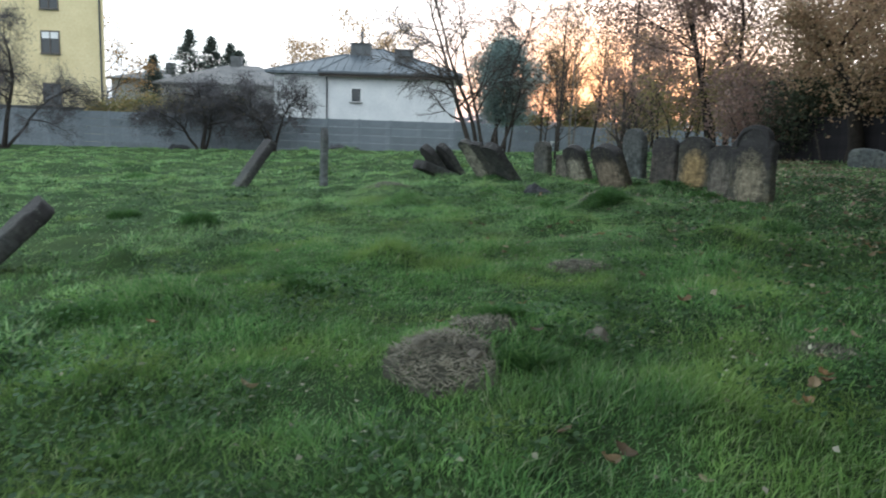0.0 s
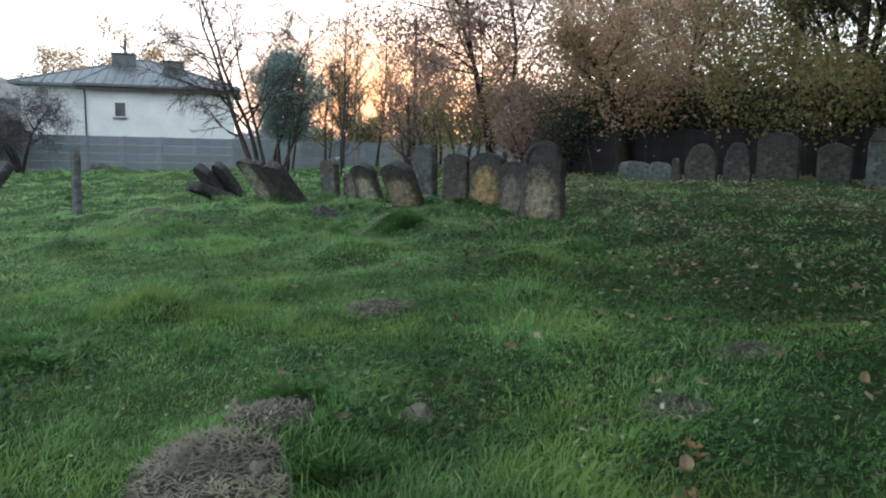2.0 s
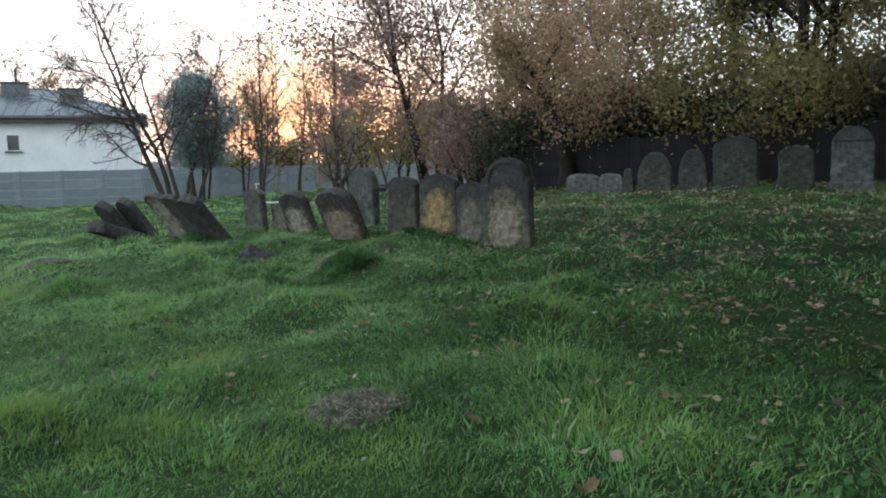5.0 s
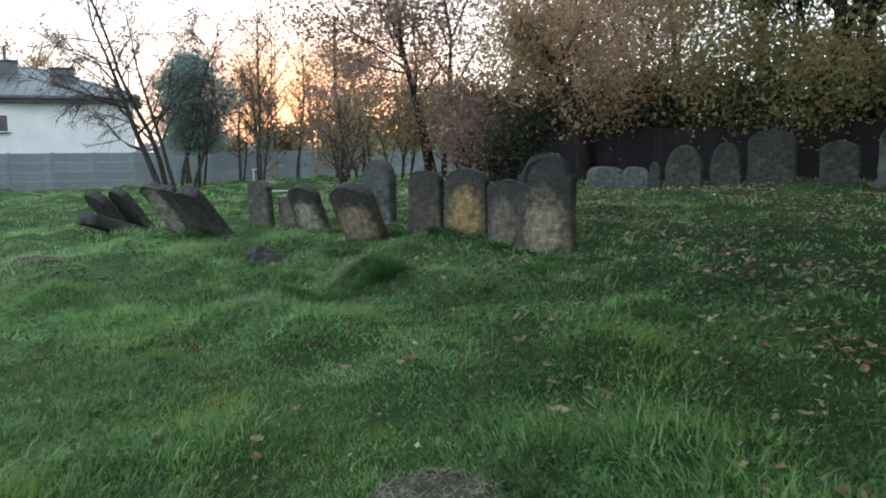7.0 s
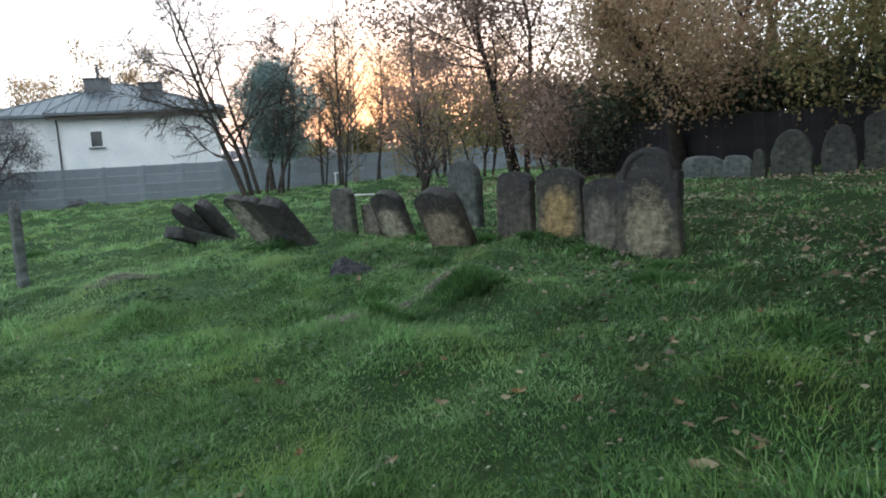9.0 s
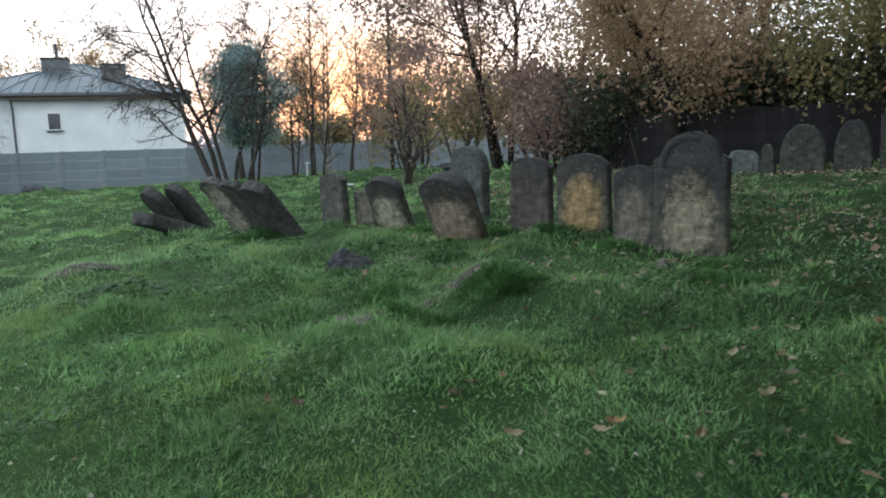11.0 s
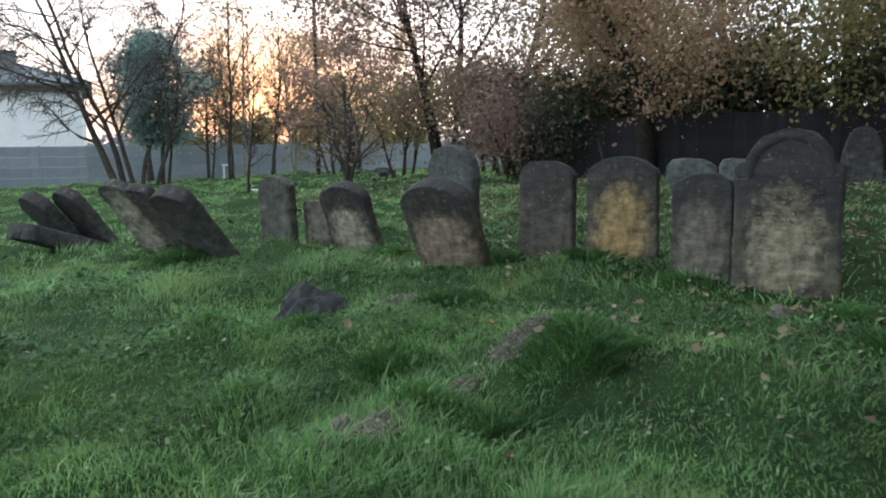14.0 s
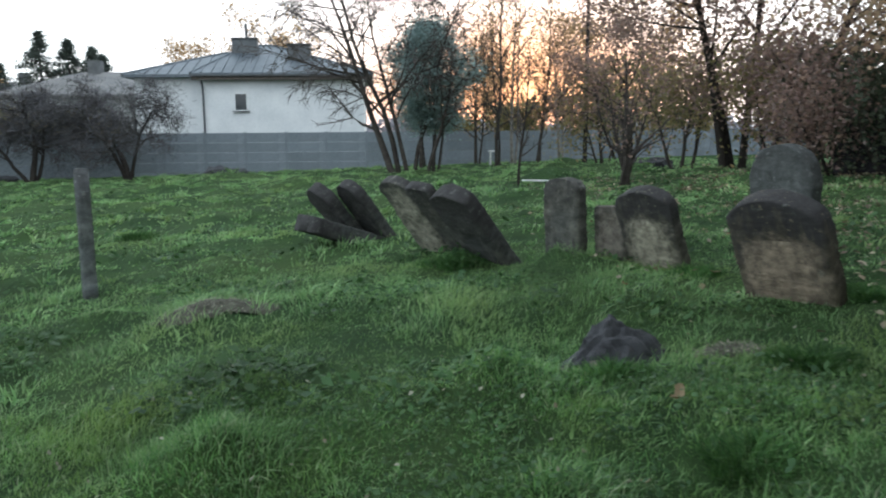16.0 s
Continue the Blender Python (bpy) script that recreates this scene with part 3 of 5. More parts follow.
gravestone("arch", 4.46, 14.5, 0.66, 0.96, 0.2, -47, S_OCHRE, "ochre-faced sandstone gravestone with a black crusted round top", lean=1, seed=5,
           border=(0.44, 0.0, 0.76, True), letters=(0.36, 0.06, 0.52, 0.04))
gravestone("arch", 4.05, 15.18, 0.56, 0.95, 0.18, -50, S_ROSE, "dull rose sandstone gravestone with a rounded pale top", lean=-2, seed=6, letters=(0.34, 0.48, 0.56, 0.06))
gravestone("arch", 3.22, 15.56, 0.76, 0.92, 0.2, ROW, S_BROWN, "brown sandstone gravestone leaning forward with a black rounded head", lean=26, side=-2, seed=7,
           border=(0.6, 0.04, 0.58, False), letters=(0.5, 0.06, 0.26, 0.05))
gravestone("round", 3.86, 16.98, 0.68, 1.2, 0.18, -64, S_MOTTLE, "mottled dark grey round-headed gravestone standing behind the row", lean=4, side=3, seed=8)
gravestone("arch", 2.8, 17.35, 0.66, 0.9, 0.17, ROW, S_SPECK, "flaked sandstone gravestone tilted forward, pale lower face", lean=24, seed=9, border=(0.46, 0.02, 0.62, True), letters=(0.38, 0.06, 0.5, 0.045))
gravestone("flat", 2.42, 17.72, 0.42, 0.58, 0.13, ROW, S_FOURTH, "small low broken sandstone gravestone between two taller ones", lean=4, seed=10)
gravestone("arch", 1.97, 17.98, 0.5, 0.88, 0.17, ROW, S_GREY, "grey upright gravestone with a rounded top", lean=3, seed=11)
gravestone("arch", 1.28, 18.45, 0.62, 1.15, 0.2, ROW, S_DARK, "blackened gravestone leaning far over against its neighbour", lean=41, seed=12, sink=0.05)
gravestone("flat", 1.0, 18.98, 0.42, 1.14, 0.13, ROW, S_GREY, "narrow brown gravestone leaning far over between two others", lean=41, seed=25, sink=0.05)
gravestone("arch", 0.74, 19.55, 0.62, 1.27, 0.14, ROW, S_LEAN, "beige-faced gravestone leaning far over beside others", lean=38, seed=13, sink=0.05)
gravestone("round", 0.02, 21.4, 0.56, 1.15, 0.18, ROW, S_DARK, "dark round-headed gravestone leaning steeply in the grass", lean=38, seed=14, sink=0.05)
gravestone("round", -0.42, 21.45, 0.54, 1.1, 0.2, ROW, S_DARK, "dark mossy round-headed gravestone leaning steeply", lean=40, seed=15, sink=0.05)
gravestone("flat", -0.33, 21.2, 0.6, 1.0, 0.24, ROW, S_DARK, "fallen dark gravestone propped low on the turf", lean=71, seed=16, sink=0.0)
gravestone("broken", -3.25, 18.42, 0.33, 1.42, 0.15, ROW - 12, S_PALE, "narrow ragged grey pillar-like gravestone in the grass", side=2, seed=17)
gravestone("flat", -5.45, 18.8, 0.6, 1.45, 0.2, ROW, S_DARK, "dark gravestone leaning steeply backward in the grass", lean=-36, seed=18)
gravestone("flat", -4.95, 7.75, 0.6, 1.05, 0.2, ROW, S_DARK, "dark brown gravestone leaning steeply backward near the path", lean=-46, seed=19)
FAR_ROW = "gravestones of the back row"
for kind, x, y, w, h, th, dr, material, label, lean, seed in (
        ("broken", 10.75, 20.6, 0.95, 0.5, 0.2, 12, S_PALE, "low pale broken gravestone under the trees", 6, 31),
        ("broken", 10.95, 19.6, 0.62, 0.5, 0.16, 0, S_PALE, "low pale square-topped gravestone under the trees", 4, 32),
        ("taper", 11.1, 19.05, 0.28, 0.62, 0.14, -8, S_SHADE, "narrow grey gravestone fragment under the trees", 8, 33),
        ("taper", 11.45, 18.5, 0.84, 0.98, 0.17, 0, S_SHADE, "grey mottled tapering gravestone among fallen leaves", 3, 34),
        ("taper", 12.05, 17.85, 0.66, 1.02, 0.17, 4, S_DARK, "dark narrow-headed gravestone in the shade of the trees", 2, 35),
        ("arch", 12.62, 17.1, 0.98, 1.15, 0.2, 0, S_SHADE, "wide mottled grey-brown gravestone among fallen leaves", 2, 36),
        ("gable", 13.1, 15.8, 0.72, 0.92, 0.16, 2, S_SHADE, "grey gravestone with a low gabled top", 2, 37),
        ("round", 13.62, 14.85, 0.78, 1.3, 0.18, 0, S_PALE, "tall grey round-headed gravestone in fallen leaves", 1, 38)):
    g = gravestone(kind, x, y, w, h, th, ROW + dr, material, label, lean=lean, seed=seed)
    g["group"] = FAR_ROW
    if seed == 38:
        part("plinth", boxed(-0.44, 0.44, -0.14, 0.14, -0.2, 0.16, 0.02), S_PALE, g, "pale worn plinth")
        part("head_band", boxed(-0.36, 0.36, -0.105, 0.02, 0.98, 1.03, 0.01), S_SHADE, g, "carved band across the head")


# ======== rock and earth ========
def lump_mesh(rx, ry, h, seed, rough, flat=0.0, n=3):
    bm = bmesh.new()
    bmesh.ops.create_icosphere(bm, subdivisions=n, radius=1.0)
    for v in bm.verts:
        p = v.co.copy()
        k = 1 + rough * (noise.noise(p * 1.6 + Vector((seed, 0, 0))) + 0.5 * noise.noise(p * 4 + Vector((0, seed, 0))) + 0.25 * noise.noise(p * 9))
        v.co = Vector((p.x * rx * k, p.y * ry * k, p.z * h * k if p.z > 0 else p.z * 0.1))
    return to_mesh(bm, "lump")


rock = thing("rock", pose(1.6, 14.88, gz(1.6, 14.88) - 0.02, 0, 0, 20), "rough dark grey rock half sunk in the grass", "rock")
bm = bmesh.new()
bmesh.ops.create_icosphere(bm, subdivisions=4, radius=1.0)
for vert in bm.verts:
    p = vert.co.copy()
    k = 1 + 0.2 * noise.noise(p * 1.5 + Vector((4, 0, 0))) + 0.14 * noise.noise(p * 4) + 0.08 * noise.noise(p * 9)
    up = max(p.z, 0)
    vert.co = Vector(((p.x * 0.43 * (1 - 0.55 * up) - 0.1 * up) * k, p.y * 0.28 * (1 - 0.5 * up) * k, (0.33 * up if p.z > 0 else p.z * 0.08) * k))
part("stone", bm, M_ROCK, rock)


def straws(n, rx, ry, hfun, lmin, lmax, seed, wide=0.004):
    """Loose dry stems lying and poking out of a small heap."""
    r = np.random.default_rng(seed)
    a, d = r.uniform(0, 6.283, n), np.sqrt(r.uniform(0, 1, n))
    x, y = np.cos(a) * d * rx, np.sin(a) * d * ry
    z = hfun(x, y)
    t, l = r.uniform(0, 6.283, n), r.uniform(lmin, lmax, n)
    up = r.uniform(0.0, 0.2, n)
    dx, dy, dz = np.cos(t) * l, np.sin(t) * l, up * l
    wx, wy = -np.sin(t) * wide, np.cos(t) * wide
    v = np.stack([np.stack([x - wx, y - wy, z], 1), np.stack([x + wx, y + wy, z], 1), np.stack([x + dx, y + dy, z + dz + 0.01], 1)], 1).reshape(-1, 3)
    return fast_mesh("straw", v, np.arange(3 * n), np.arange(n) * 3, np.full(n, 3))


def earth_mound(x, y, rx, ry, h, rz, seed, label, straw=260, longest=0.075):
    """Crumbled soil heaped on the turf: follows the ground and thins out at a ragged rim."""
    z0 = gz(x, y)
    e = thing("earth_mound", pose(x, y, z0), label, "earth mound", "bare earth mounds")
    c, s = math.cos(radians(rz)), math.sin(radians(rz))
    def height(u, v):
        k = 1 - min(1.0, (u / rx) ** 2 + (v / ry) ** 2)
        wx, wy = x + u * c - v * s, y + u * s + v * c
        p = Vector((wx * 7, wy * 7, seed))
        crumb = noise.noise(p) * 0.5 + noise.noise(p * 2.7) * 0.35 + noise.noise(p * 6) * 0.2
        return u * c - v * s, u * s + v * c, gz(wx, wy) - z0 + h * (k ** 0.8) * (1 + 0.7 * crumb) + 0.022 * crumb - 0.025 * (k < 0.02)
    bm = bmesh.new()
    rings, spokes = 14, 36
    rows = [[bm.verts.new(height(0, 0))]]
    for i in range(1, rings + 1):
        row = []
        for q in range(spokes):
            a = 6.28318 * q / spokes
            ragged = 1 + 0.5 * noise.noise(Vector((math.cos(a) * 1.5, math.sin(a) * 1.5, seed * 2.3))) + 0.22 * noise.noise(Vector((math.cos(a) * 4, math.sin(a) * 4, seed)))
            row.append(bm.verts.new(height(math.cos(a) * rx * ragged * i / rings, math.sin(a) * ry * ragged * i / rings)))
        rows.append(row)
    for q in range(spokes):
        bm.faces.new((rows[0][0], rows[1][q], rows[1][(q + 1) % spokes]))
    for r0, r1 in zip(rows[1:], rows[2:]):
        for q in range(spokes):
            bm.faces.new((r0[q], r1[q], r1[(q + 1) % spokes], r0[(q + 1) % spokes]))
    soil = to_mesh(bm, "soil")
    soil.shade_smooth()
    part("soil", soil, M_SOIL, e)
    f = lambda u, v: ground_z(x + u, y + v) - z0 + h * np.clip(1 - (u / rx) ** 2 - (v / ry) ** 2, 0.0, 1) ** 0.8 + 0.01
    dry = part("dry_grass", straws(int(straw * 1.3), rx * 0.85, ry * 0.85, f, 0.02, longest, int(seed * 10), 0.004 + 0.03 * (longest - 0.075)), M_STRAW, e, "dry straw-coloured grass stems")
    tagged(dry, kind="stuff")
    return e


earth_mound(0.08, 4.18, 0.35, 0.44, 0.03, 20, 1.0, "bare grey-brown molehill with dry grass stems", 1200, 0.1)
earth_mound(0.3, 4.72, 0.24, 0.26, 0.04, 10, 2.0, "small bare molehill with dry grass", 300)
earth_mound(1.27, 7.27, 0.34, 0.32, 0.02, 0, 3.0, "flat worn patch of bare earth in the grass", 300)
earth_mound(-1.52, 16.6, 0.6, 0.4, 0.035, 10, 4.0, "low dark earth mound in the turf", 260)
earth_mound(1.1, 12.02, 0.3, 0.17, 0.018, 30, 5.0, "bare earth patch with stones and dry leaves", 320)
earth_mound(1.32, 14.52, 0.34, 0.14, 0.015, 10, 6.5, "trodden dark earth before the rock", 90)
earth_mound(2.2, 14.55, 0.28, 0.18, 0.03, 0, 6.0, "small bare earth patch beside the rock", 160)
earth_mound(1.76, 12.42, 0.2, 0.1, 0.012, 40, 7.5, "thin worn strip of bare earth on the hump", 140)
earth_mound(2.2, 12.48, 0.24, 0.13, 0.02, 15, 7.0, "thin worn strip of bare earth on the hump", 160)
earth_mound(4.45, 12.5, 0.42, 0.16, 0.03, ROW, 8.0, "worn pale earth at the foot of the tall gravestone", 120)
earth_mound(2.3, 4.5, 0.24, 0.2, 0.015, 0, 9.0, "trodden brown earth patch with leaves", 140)
earth_mound(3.2, 5.2, 0.3, 0.2, 0.015, 0, 9.5, "trodden brown earth patch with leaves", 140)


def debris(x, y, rx, ry, h, label, seed, material):
    e = thing("debris_heap", pose(x, y, gz(x, y) - 0.02, 0, 0, 12), label, "heap", "dark heaps by the wall")
    for k in range(5):
        r = random.Random(seed * 7 + k)
        part("clod", lump_mesh(rx * r.uniform(0.35, 0.6), ry * r.uniform(0.4, 0.7), h * r.uniform(0.6, 1.0), seed + k, 0.5, n=2), material, e, m=pose(r.uniform(-0.5, 0.5) * rx, r.uniform(-0.4, 0.4) * ry, 0))


debris(-7.6, 48.4, 1.1, 0.5, 0.42, "low dark heap at the foot of the concrete wall", 3, M_ROCK)
debris(-18.2, 48.6, 0.9, 0.5, 0.35, "low dark heap at the foot of the concrete wall", 4, M_ROCK)
debris(8.8, 34.4, 1.0, 0.5, 0.28, "low dark heap in the grass near the tree", 5, M_ROCK)


def clod(x, y, rx, ry, h, seed, label):
    """A small stone or hard lump of clay lying on the turf."""
    c = thing("stone", pose(x, y, gz(x, y) + 0.01, 0, 0, seed * 40), label, "stone", "small stones in the turf")
    part("lump", lump_mesh(rx, ry, h, seed, 0.35), S_PALE_CLAY, c)


for x, y, rx, ry, h, seed in ((0.16, 5.1, 0.05, 0.045, 0.07, 1), (-0.04, 4.32, 0.07, 0.05, 0.06, 2), (0.26, 4.18, 0.05, 0.04, 0.05, 3), (1.01, 4.61, 0.07, 0.05, 0.07, 4), (1.0, 12.1, 0.06, 0.05, 0.08, 5), (4.2, 12.42, 0.08, 0.06, 0.07, 6), (1.35, 14.6, 0.09, 0.06, 0.06, 7)):
    clod(x, y, rx, ry, h, seed, "small pale lump of clay and stone on the turf")


# ======== trees ========
def tube(verts, faces, pts, radii, sides):
    base = len(verts)
    for i, (p, r) in enumerate(zip(pts, radii)):
        d = (pts[min(i + 1, len(pts) - 1)] - pts[max(i - 1, 0)])
        d = d.normalized() if d.length > 1e-6 else Vector((0, 0, 1))
        a = d.orthogonal().normalized()
        b = d.cross(a)
        for k in range(sides):
            t = 6.28318 * k / sides
            verts.append(p + (a * math.cos(t) + b * math.sin(t)) * r)
    for i in range(len(pts) - 1):
        for k in range(sides):
            k2 = (k + 1) % sides
            faces.append((base + i * sides + k, base + i * sides + k2, base + (i + 1) * sides + k2, base + (i + 1) * sides + k))


def grow(rng, start, way, length, radius, depth, spec, wood, twig, tips):
    """One limb: a bending, tapering tube that sends out its own limbs."""
    n = 7 if depth == 0 else (5 if depth == 1 else (3 if depth == 2 else 2))
    pts, radii, p, d = [start], [radius], start.copy(), way.normalized()
    step = length / n
    for i in range(n):
        d = (d + Vector((rng.gauss(0, 1), rng.gauss(0, 1), rng.gauss(0, 1))) * spec["wander"] + Vector((0, 0, spec["lift"] * (1 if depth < 2 else spec.get("tiplift", 1))))).normalized()
        p = p + d * step
        pts.append(p.copy())
        radii.append(radius * (1 - (i + 1) / n * spec["taper"]))
    store = wood if depth < spec["wood_depth"] else twig
    tube(store[0], store[1], pts, radii, 7 if depth == 0 else (5 if depth < 2 else 3))
    if depth >= spec["depth"]:
        tips.append((pts[-1], d))
        tips.append((pts[-2], d))
        return
    count = spec["kids"][min(depth, len(spec["kids"]) - 1)]
    lo = spec["bare"] if depth == 0 else 0.25
    for k in range(count):
        f = lo + (1 - lo) * (k + rng.random()) / count
        i = min(int(f * n), n - 1)
        q = pts[i].lerp(pts[i + 1], f * n - i)
        axis = (pts[i + 1] - pts[i]).normalized()
        out = axis.orthogonal().normalized()
        out = Matrix.Rotation(rng.uniform(0, 6.283), 3, axis) @ out
        ang = radians(rng.uniform(*spec["angle"]))
        w = axis * math.cos(ang) + out * math.sin(ang)
        w.z -= spec.get("droop", 0) * (depth >= 1)
        grow(rng, q, w, length * spec["shrink"] * rng.uniform(0.7, 1.15) * (1.1 - 0.5 * f), max(radii[i] * 0.55, spec.get("rmin", 0.005)), depth + 1, spec, wood, twig, tips)
    tips.append((pts[-1], d))


def leaves_mesh(tips, count, size, spread, seed, up=0.3, slim=0.34):
    """Many small bent leaves round the twig ends."""
    r = np.random.default_rng(seed)
    tp = np.array([tuple(t[0]) for t in tips])
    i = r.integers(0, len(tp), count)
    c = tp[i] + r.normal(0, spread, (count, 3)) * np.array([1, 1, 0.8])
    u = r.normal(0, 1, (count, 3))
    u /= np.linalg.norm(u, axis=1)[:, None]
    w = r.normal(0, 1, (count, 3))
    w[:, 2] += up
    v = np.cross(u, w)
    v /= np.linalg.norm(v, axis=1)[:, None] + 1e-9
    s = (size * r.uniform(0.6, 1.35, count))[:, None]
    nrm = np.cross(u, v)
    quad = np.stack([c - u * s * 0.6, c + v * s * slim + nrm * s * 0.12, c + u * s * 0.6, c - v * s * slim + nrm * s * 0.12], 1).reshape(-1, 3)
    return fast_mesh("leaves", quad, np.arange(4 * count), np.arange(count) * 4, np.full(count, 4))


def tree(name, label, x, y, stems, spec, bark, twig_mat, leaf=None, seed=1, category="tree", group="", sink=0.1, clouds=()):
    """stems: (dx, dy, lean x, lean y, length, radius); leaf: (material, count, size, spread)."""
    rng = random.Random(seed)
    z0 = gz(x, y) - sink
    e = thing(name, pose(x, y, z0), label, category, group)
    wood, twig, tips = ([], []), ([], []), []
    for dx, dy, lx, ly, length, radius in stems:
        grow(rng, Vector((dx, dy, 0)), Vector((lx, ly, 1)), length, radius, 0, spec, wood, twig, tips)
    me = mesh_from("trunk", *wood)
    me.shade_smooth()
    part("trunk", me, bark, e)
    if twig[0]:
        part("twig_work", mesh_from("twigs", *twig), twig_mat, e)["kind"] = "stuff"
    for cx, cy, cz, rx, ry, rz, n in clouds:
        while n:
            q = Vector((rng.uniform(-1, 1), rng.uniform(-1, 1), rng.uniform(-1, 1)))
            if q.length > 1 or q.length < 0.35:
                continue
            p = Vector((cx + q.x * rx, cy + q.y * ry, cz + q.z * rz))
            if noise.noise(p * 0.75 + Vector((seed, 0, 0))) > 0.0:
                tips.append((p, None))
                n -= 1
    if leaf:
        lm, count, size, spread, *slim = leaf
        part("crown", leaves_mesh(tips, count, size, spread, seed, slim=slim[0] if slim else 0.34), lm, e)
    return e


BARE = dict(rmin=0.02, wander=0.1, lift=0.05, taper=0.8, depth=3, wood_depth=2, kids=(7, 6, 4), angle=(25, 60), shrink=0.5, bare=0.3)
DROOP = dict(rmin=0.017, wander=0.13, lift=0.04, tiplift=-1.6, taper=0.82, depth=3, wood_depth=2, kids=(13, 9, 6), angle=(25, 68), shrink=0.5, bare=0.22, droop=0.12)
SLIM = dict(rmin=0.013, wander=0.06, lift=0.05, taper=0.85, depth=3, wood_depth=1, kids=(24, 7, 3), angle=(30, 60), shrink=0.27, bare=0.2)
BROAD = dict(rmin=0.009, wander=0.13, lift=0.05, taper=0.75, depth=3, wood_depth=2, kids=(8, 6, 5), angle=(30, 70), shrink=0.52, bare=0.28)
APPLE = dict(rmin=0.012, wander=0.16, lift=0.0, taper=0.7, depth=3, wood_depth=2, kids=(10, 9, 7), angle=(35, 85), shrink=0.55, bare=0.35)
SHRUBBY = dict(rmin=0.008, wander=0.1, lift=0.05, taper=0.8, depth=2, wood_depth=1, kids=(9, 6), angle=(20, 55), shrink=0.42, bare=0.15)

# bare many-stemmed tree in front of the far wall
tree("bare_tree", "leafless many-stemmed tree before the concrete wall", 1.0, 40.5,
     [(-0.5, 0, -0.42, 0, 9.0, 0.15), (-0.25, 0.2, -0.2, 0.1, 9.5, 0.12), (0.1, 0, 0.0, 0, 8.0, 0.1), (0.35, 0.1, 0.12, 0, 8.0, 0.09), (0.6, 0, 0.2, 0.05, 7.5, 0.09), (0.85, 0, 0.42, 0, 6.5, 0.09)],
     DROOP, M_BARK, M_TWIG, seed=21)

# evergreen in the middle of its stems
def evergreen(x, y, h, r, z_low, seed, label):
    e = thing("evergreen_tree", pose(x, y, gz(x, y) - 0.05), label, "tree")
    rng = random.Random(seed)
    wood = ([], [])
    tips = []
    for k in range(5):
        a = k * 1.256
        p0, p1 = Vector((math.cos(a) * 0.3, math.sin(a) * 0.2, 0)), Vector((math.cos(a) * r * 0.5, math.sin(a) * r * 0.5, h * 0.8))
        pts = [p0.lerp(p1, t / 6) for t in range(7)]
        tube(wood[0], wood[1], pts, [0.07 * (1 - t / 7) for t in range(7)], 5)
    for k in range(900):
        t = rng.random()
        z = z_low + (h - z_low) * t
        a = rng.uniform(0, 6.283)
        lump = 0.8 + 0.75 * noise.noise(Vector((math.cos(a) * 1.6, math.sin(a) * 1.6, z * 0.9 + seed)))
        rad = r * lump * min(1.0, 0.55 + 1.6 * t) * (1 - max(0, t - 0.72) * 2.2) * math.sqrt(rng.uniform(0.25, 1))
        tips.append((Vector((math.cos(a) * rad, math.sin(a) * rad, z)), None))
    part("trunk", mesh_from("trunk", *wood), M_BARK, e)
    part("crown", leaves_mesh(tips, 20000, 0.11, 0.26, seed, up=0.8), M_SHRUB, e)
    return e


evergreen(2.1, 41.5, 6.0, 1.75, 1.9, 5, "dense grey-green evergreen with an uneven top")

# thin pale-barked trees with a few golden leaves by the wall
for x, y, h, s, seed in ((5.3, 44.5, 9.5, 0.02, 41), (6.2, 45.5, 9.2, -0.03, 42), (7.6, 46.5, 8.0, 0.03, 43), (8.6, 46.0, 7.0, 0.0, 44), (4.6, 46.5, 7.0, 0.0, 45)):
    tree("slender_tree", "slender nearly bare tree with few golden leaves", x, y, [(0, 0, s, 0, h, 0.09), (0.15, 0.1, s + 0.06, 0.02, h * 0.85, 0.06)], SLIM, M_BARK if seed % 2 else M_BIRCH, M_TWIG,
         (M_LEAF_GOLD, 2000, 0.085, 0.25), seed=seed, group="slender trees by the wall")

tree("sapling", "thin leafless sapling in the grass", 3.5, 29.2, [(0, 0, 0.03, 0, 3.4, 0.045)], SLIM, M_BARK_DARK, M_TWIG, seed=51)
tree("shrub", "twiggy grey-brown shrub with withered leaves", 5.5, 26.8, [(0, 0, 0.05, 0, 2.9, 0.1), (0.1, 0, -0.25, 0, 2.4, 0.06), (0, 0.1, 0.3, 0.1, 2.4, 0.06), (-0.1, 0, 0.1, -0.2, 2.2, 0.05)], SHRUBBY, M_BARK, M_TWIG,
     (M_LEAF_PURPLE, 700, 0.065, 0.2), seed=52, category="shrub")
tree("shrub", "olive-leaved shrub in front of the far wall", 9.5, 42.0, [(0, 0, 0, 0, 3.6, 0.08), (0.2, 0, 0.3, 0, 3.2, 0.06), (-0.2, 0, -0.3, 0, 3.2, 0.06)], SHRUBBY, M_BARK, M_TWIG,
     (M_LEAF_OLIVE, 3200, 0.12, 0.35), seed=53, category="shrub")
tree("shrub", "golden-olive leaved shrub by the three-trunked tree", 9.5, 33.4, [(0, 0, 0, 0, 3.4, 0.07), (0.3, 0, 0.3, 0, 3.2, 0.06), (-0.3, 0, -0.3, 0, 3.0, 0.06)], SHRUBBY, M_BARK, M_TWIG,
     (M_LEAF_OLIVE, 2800, 0.12, 0.45), seed=57, category="shrub")
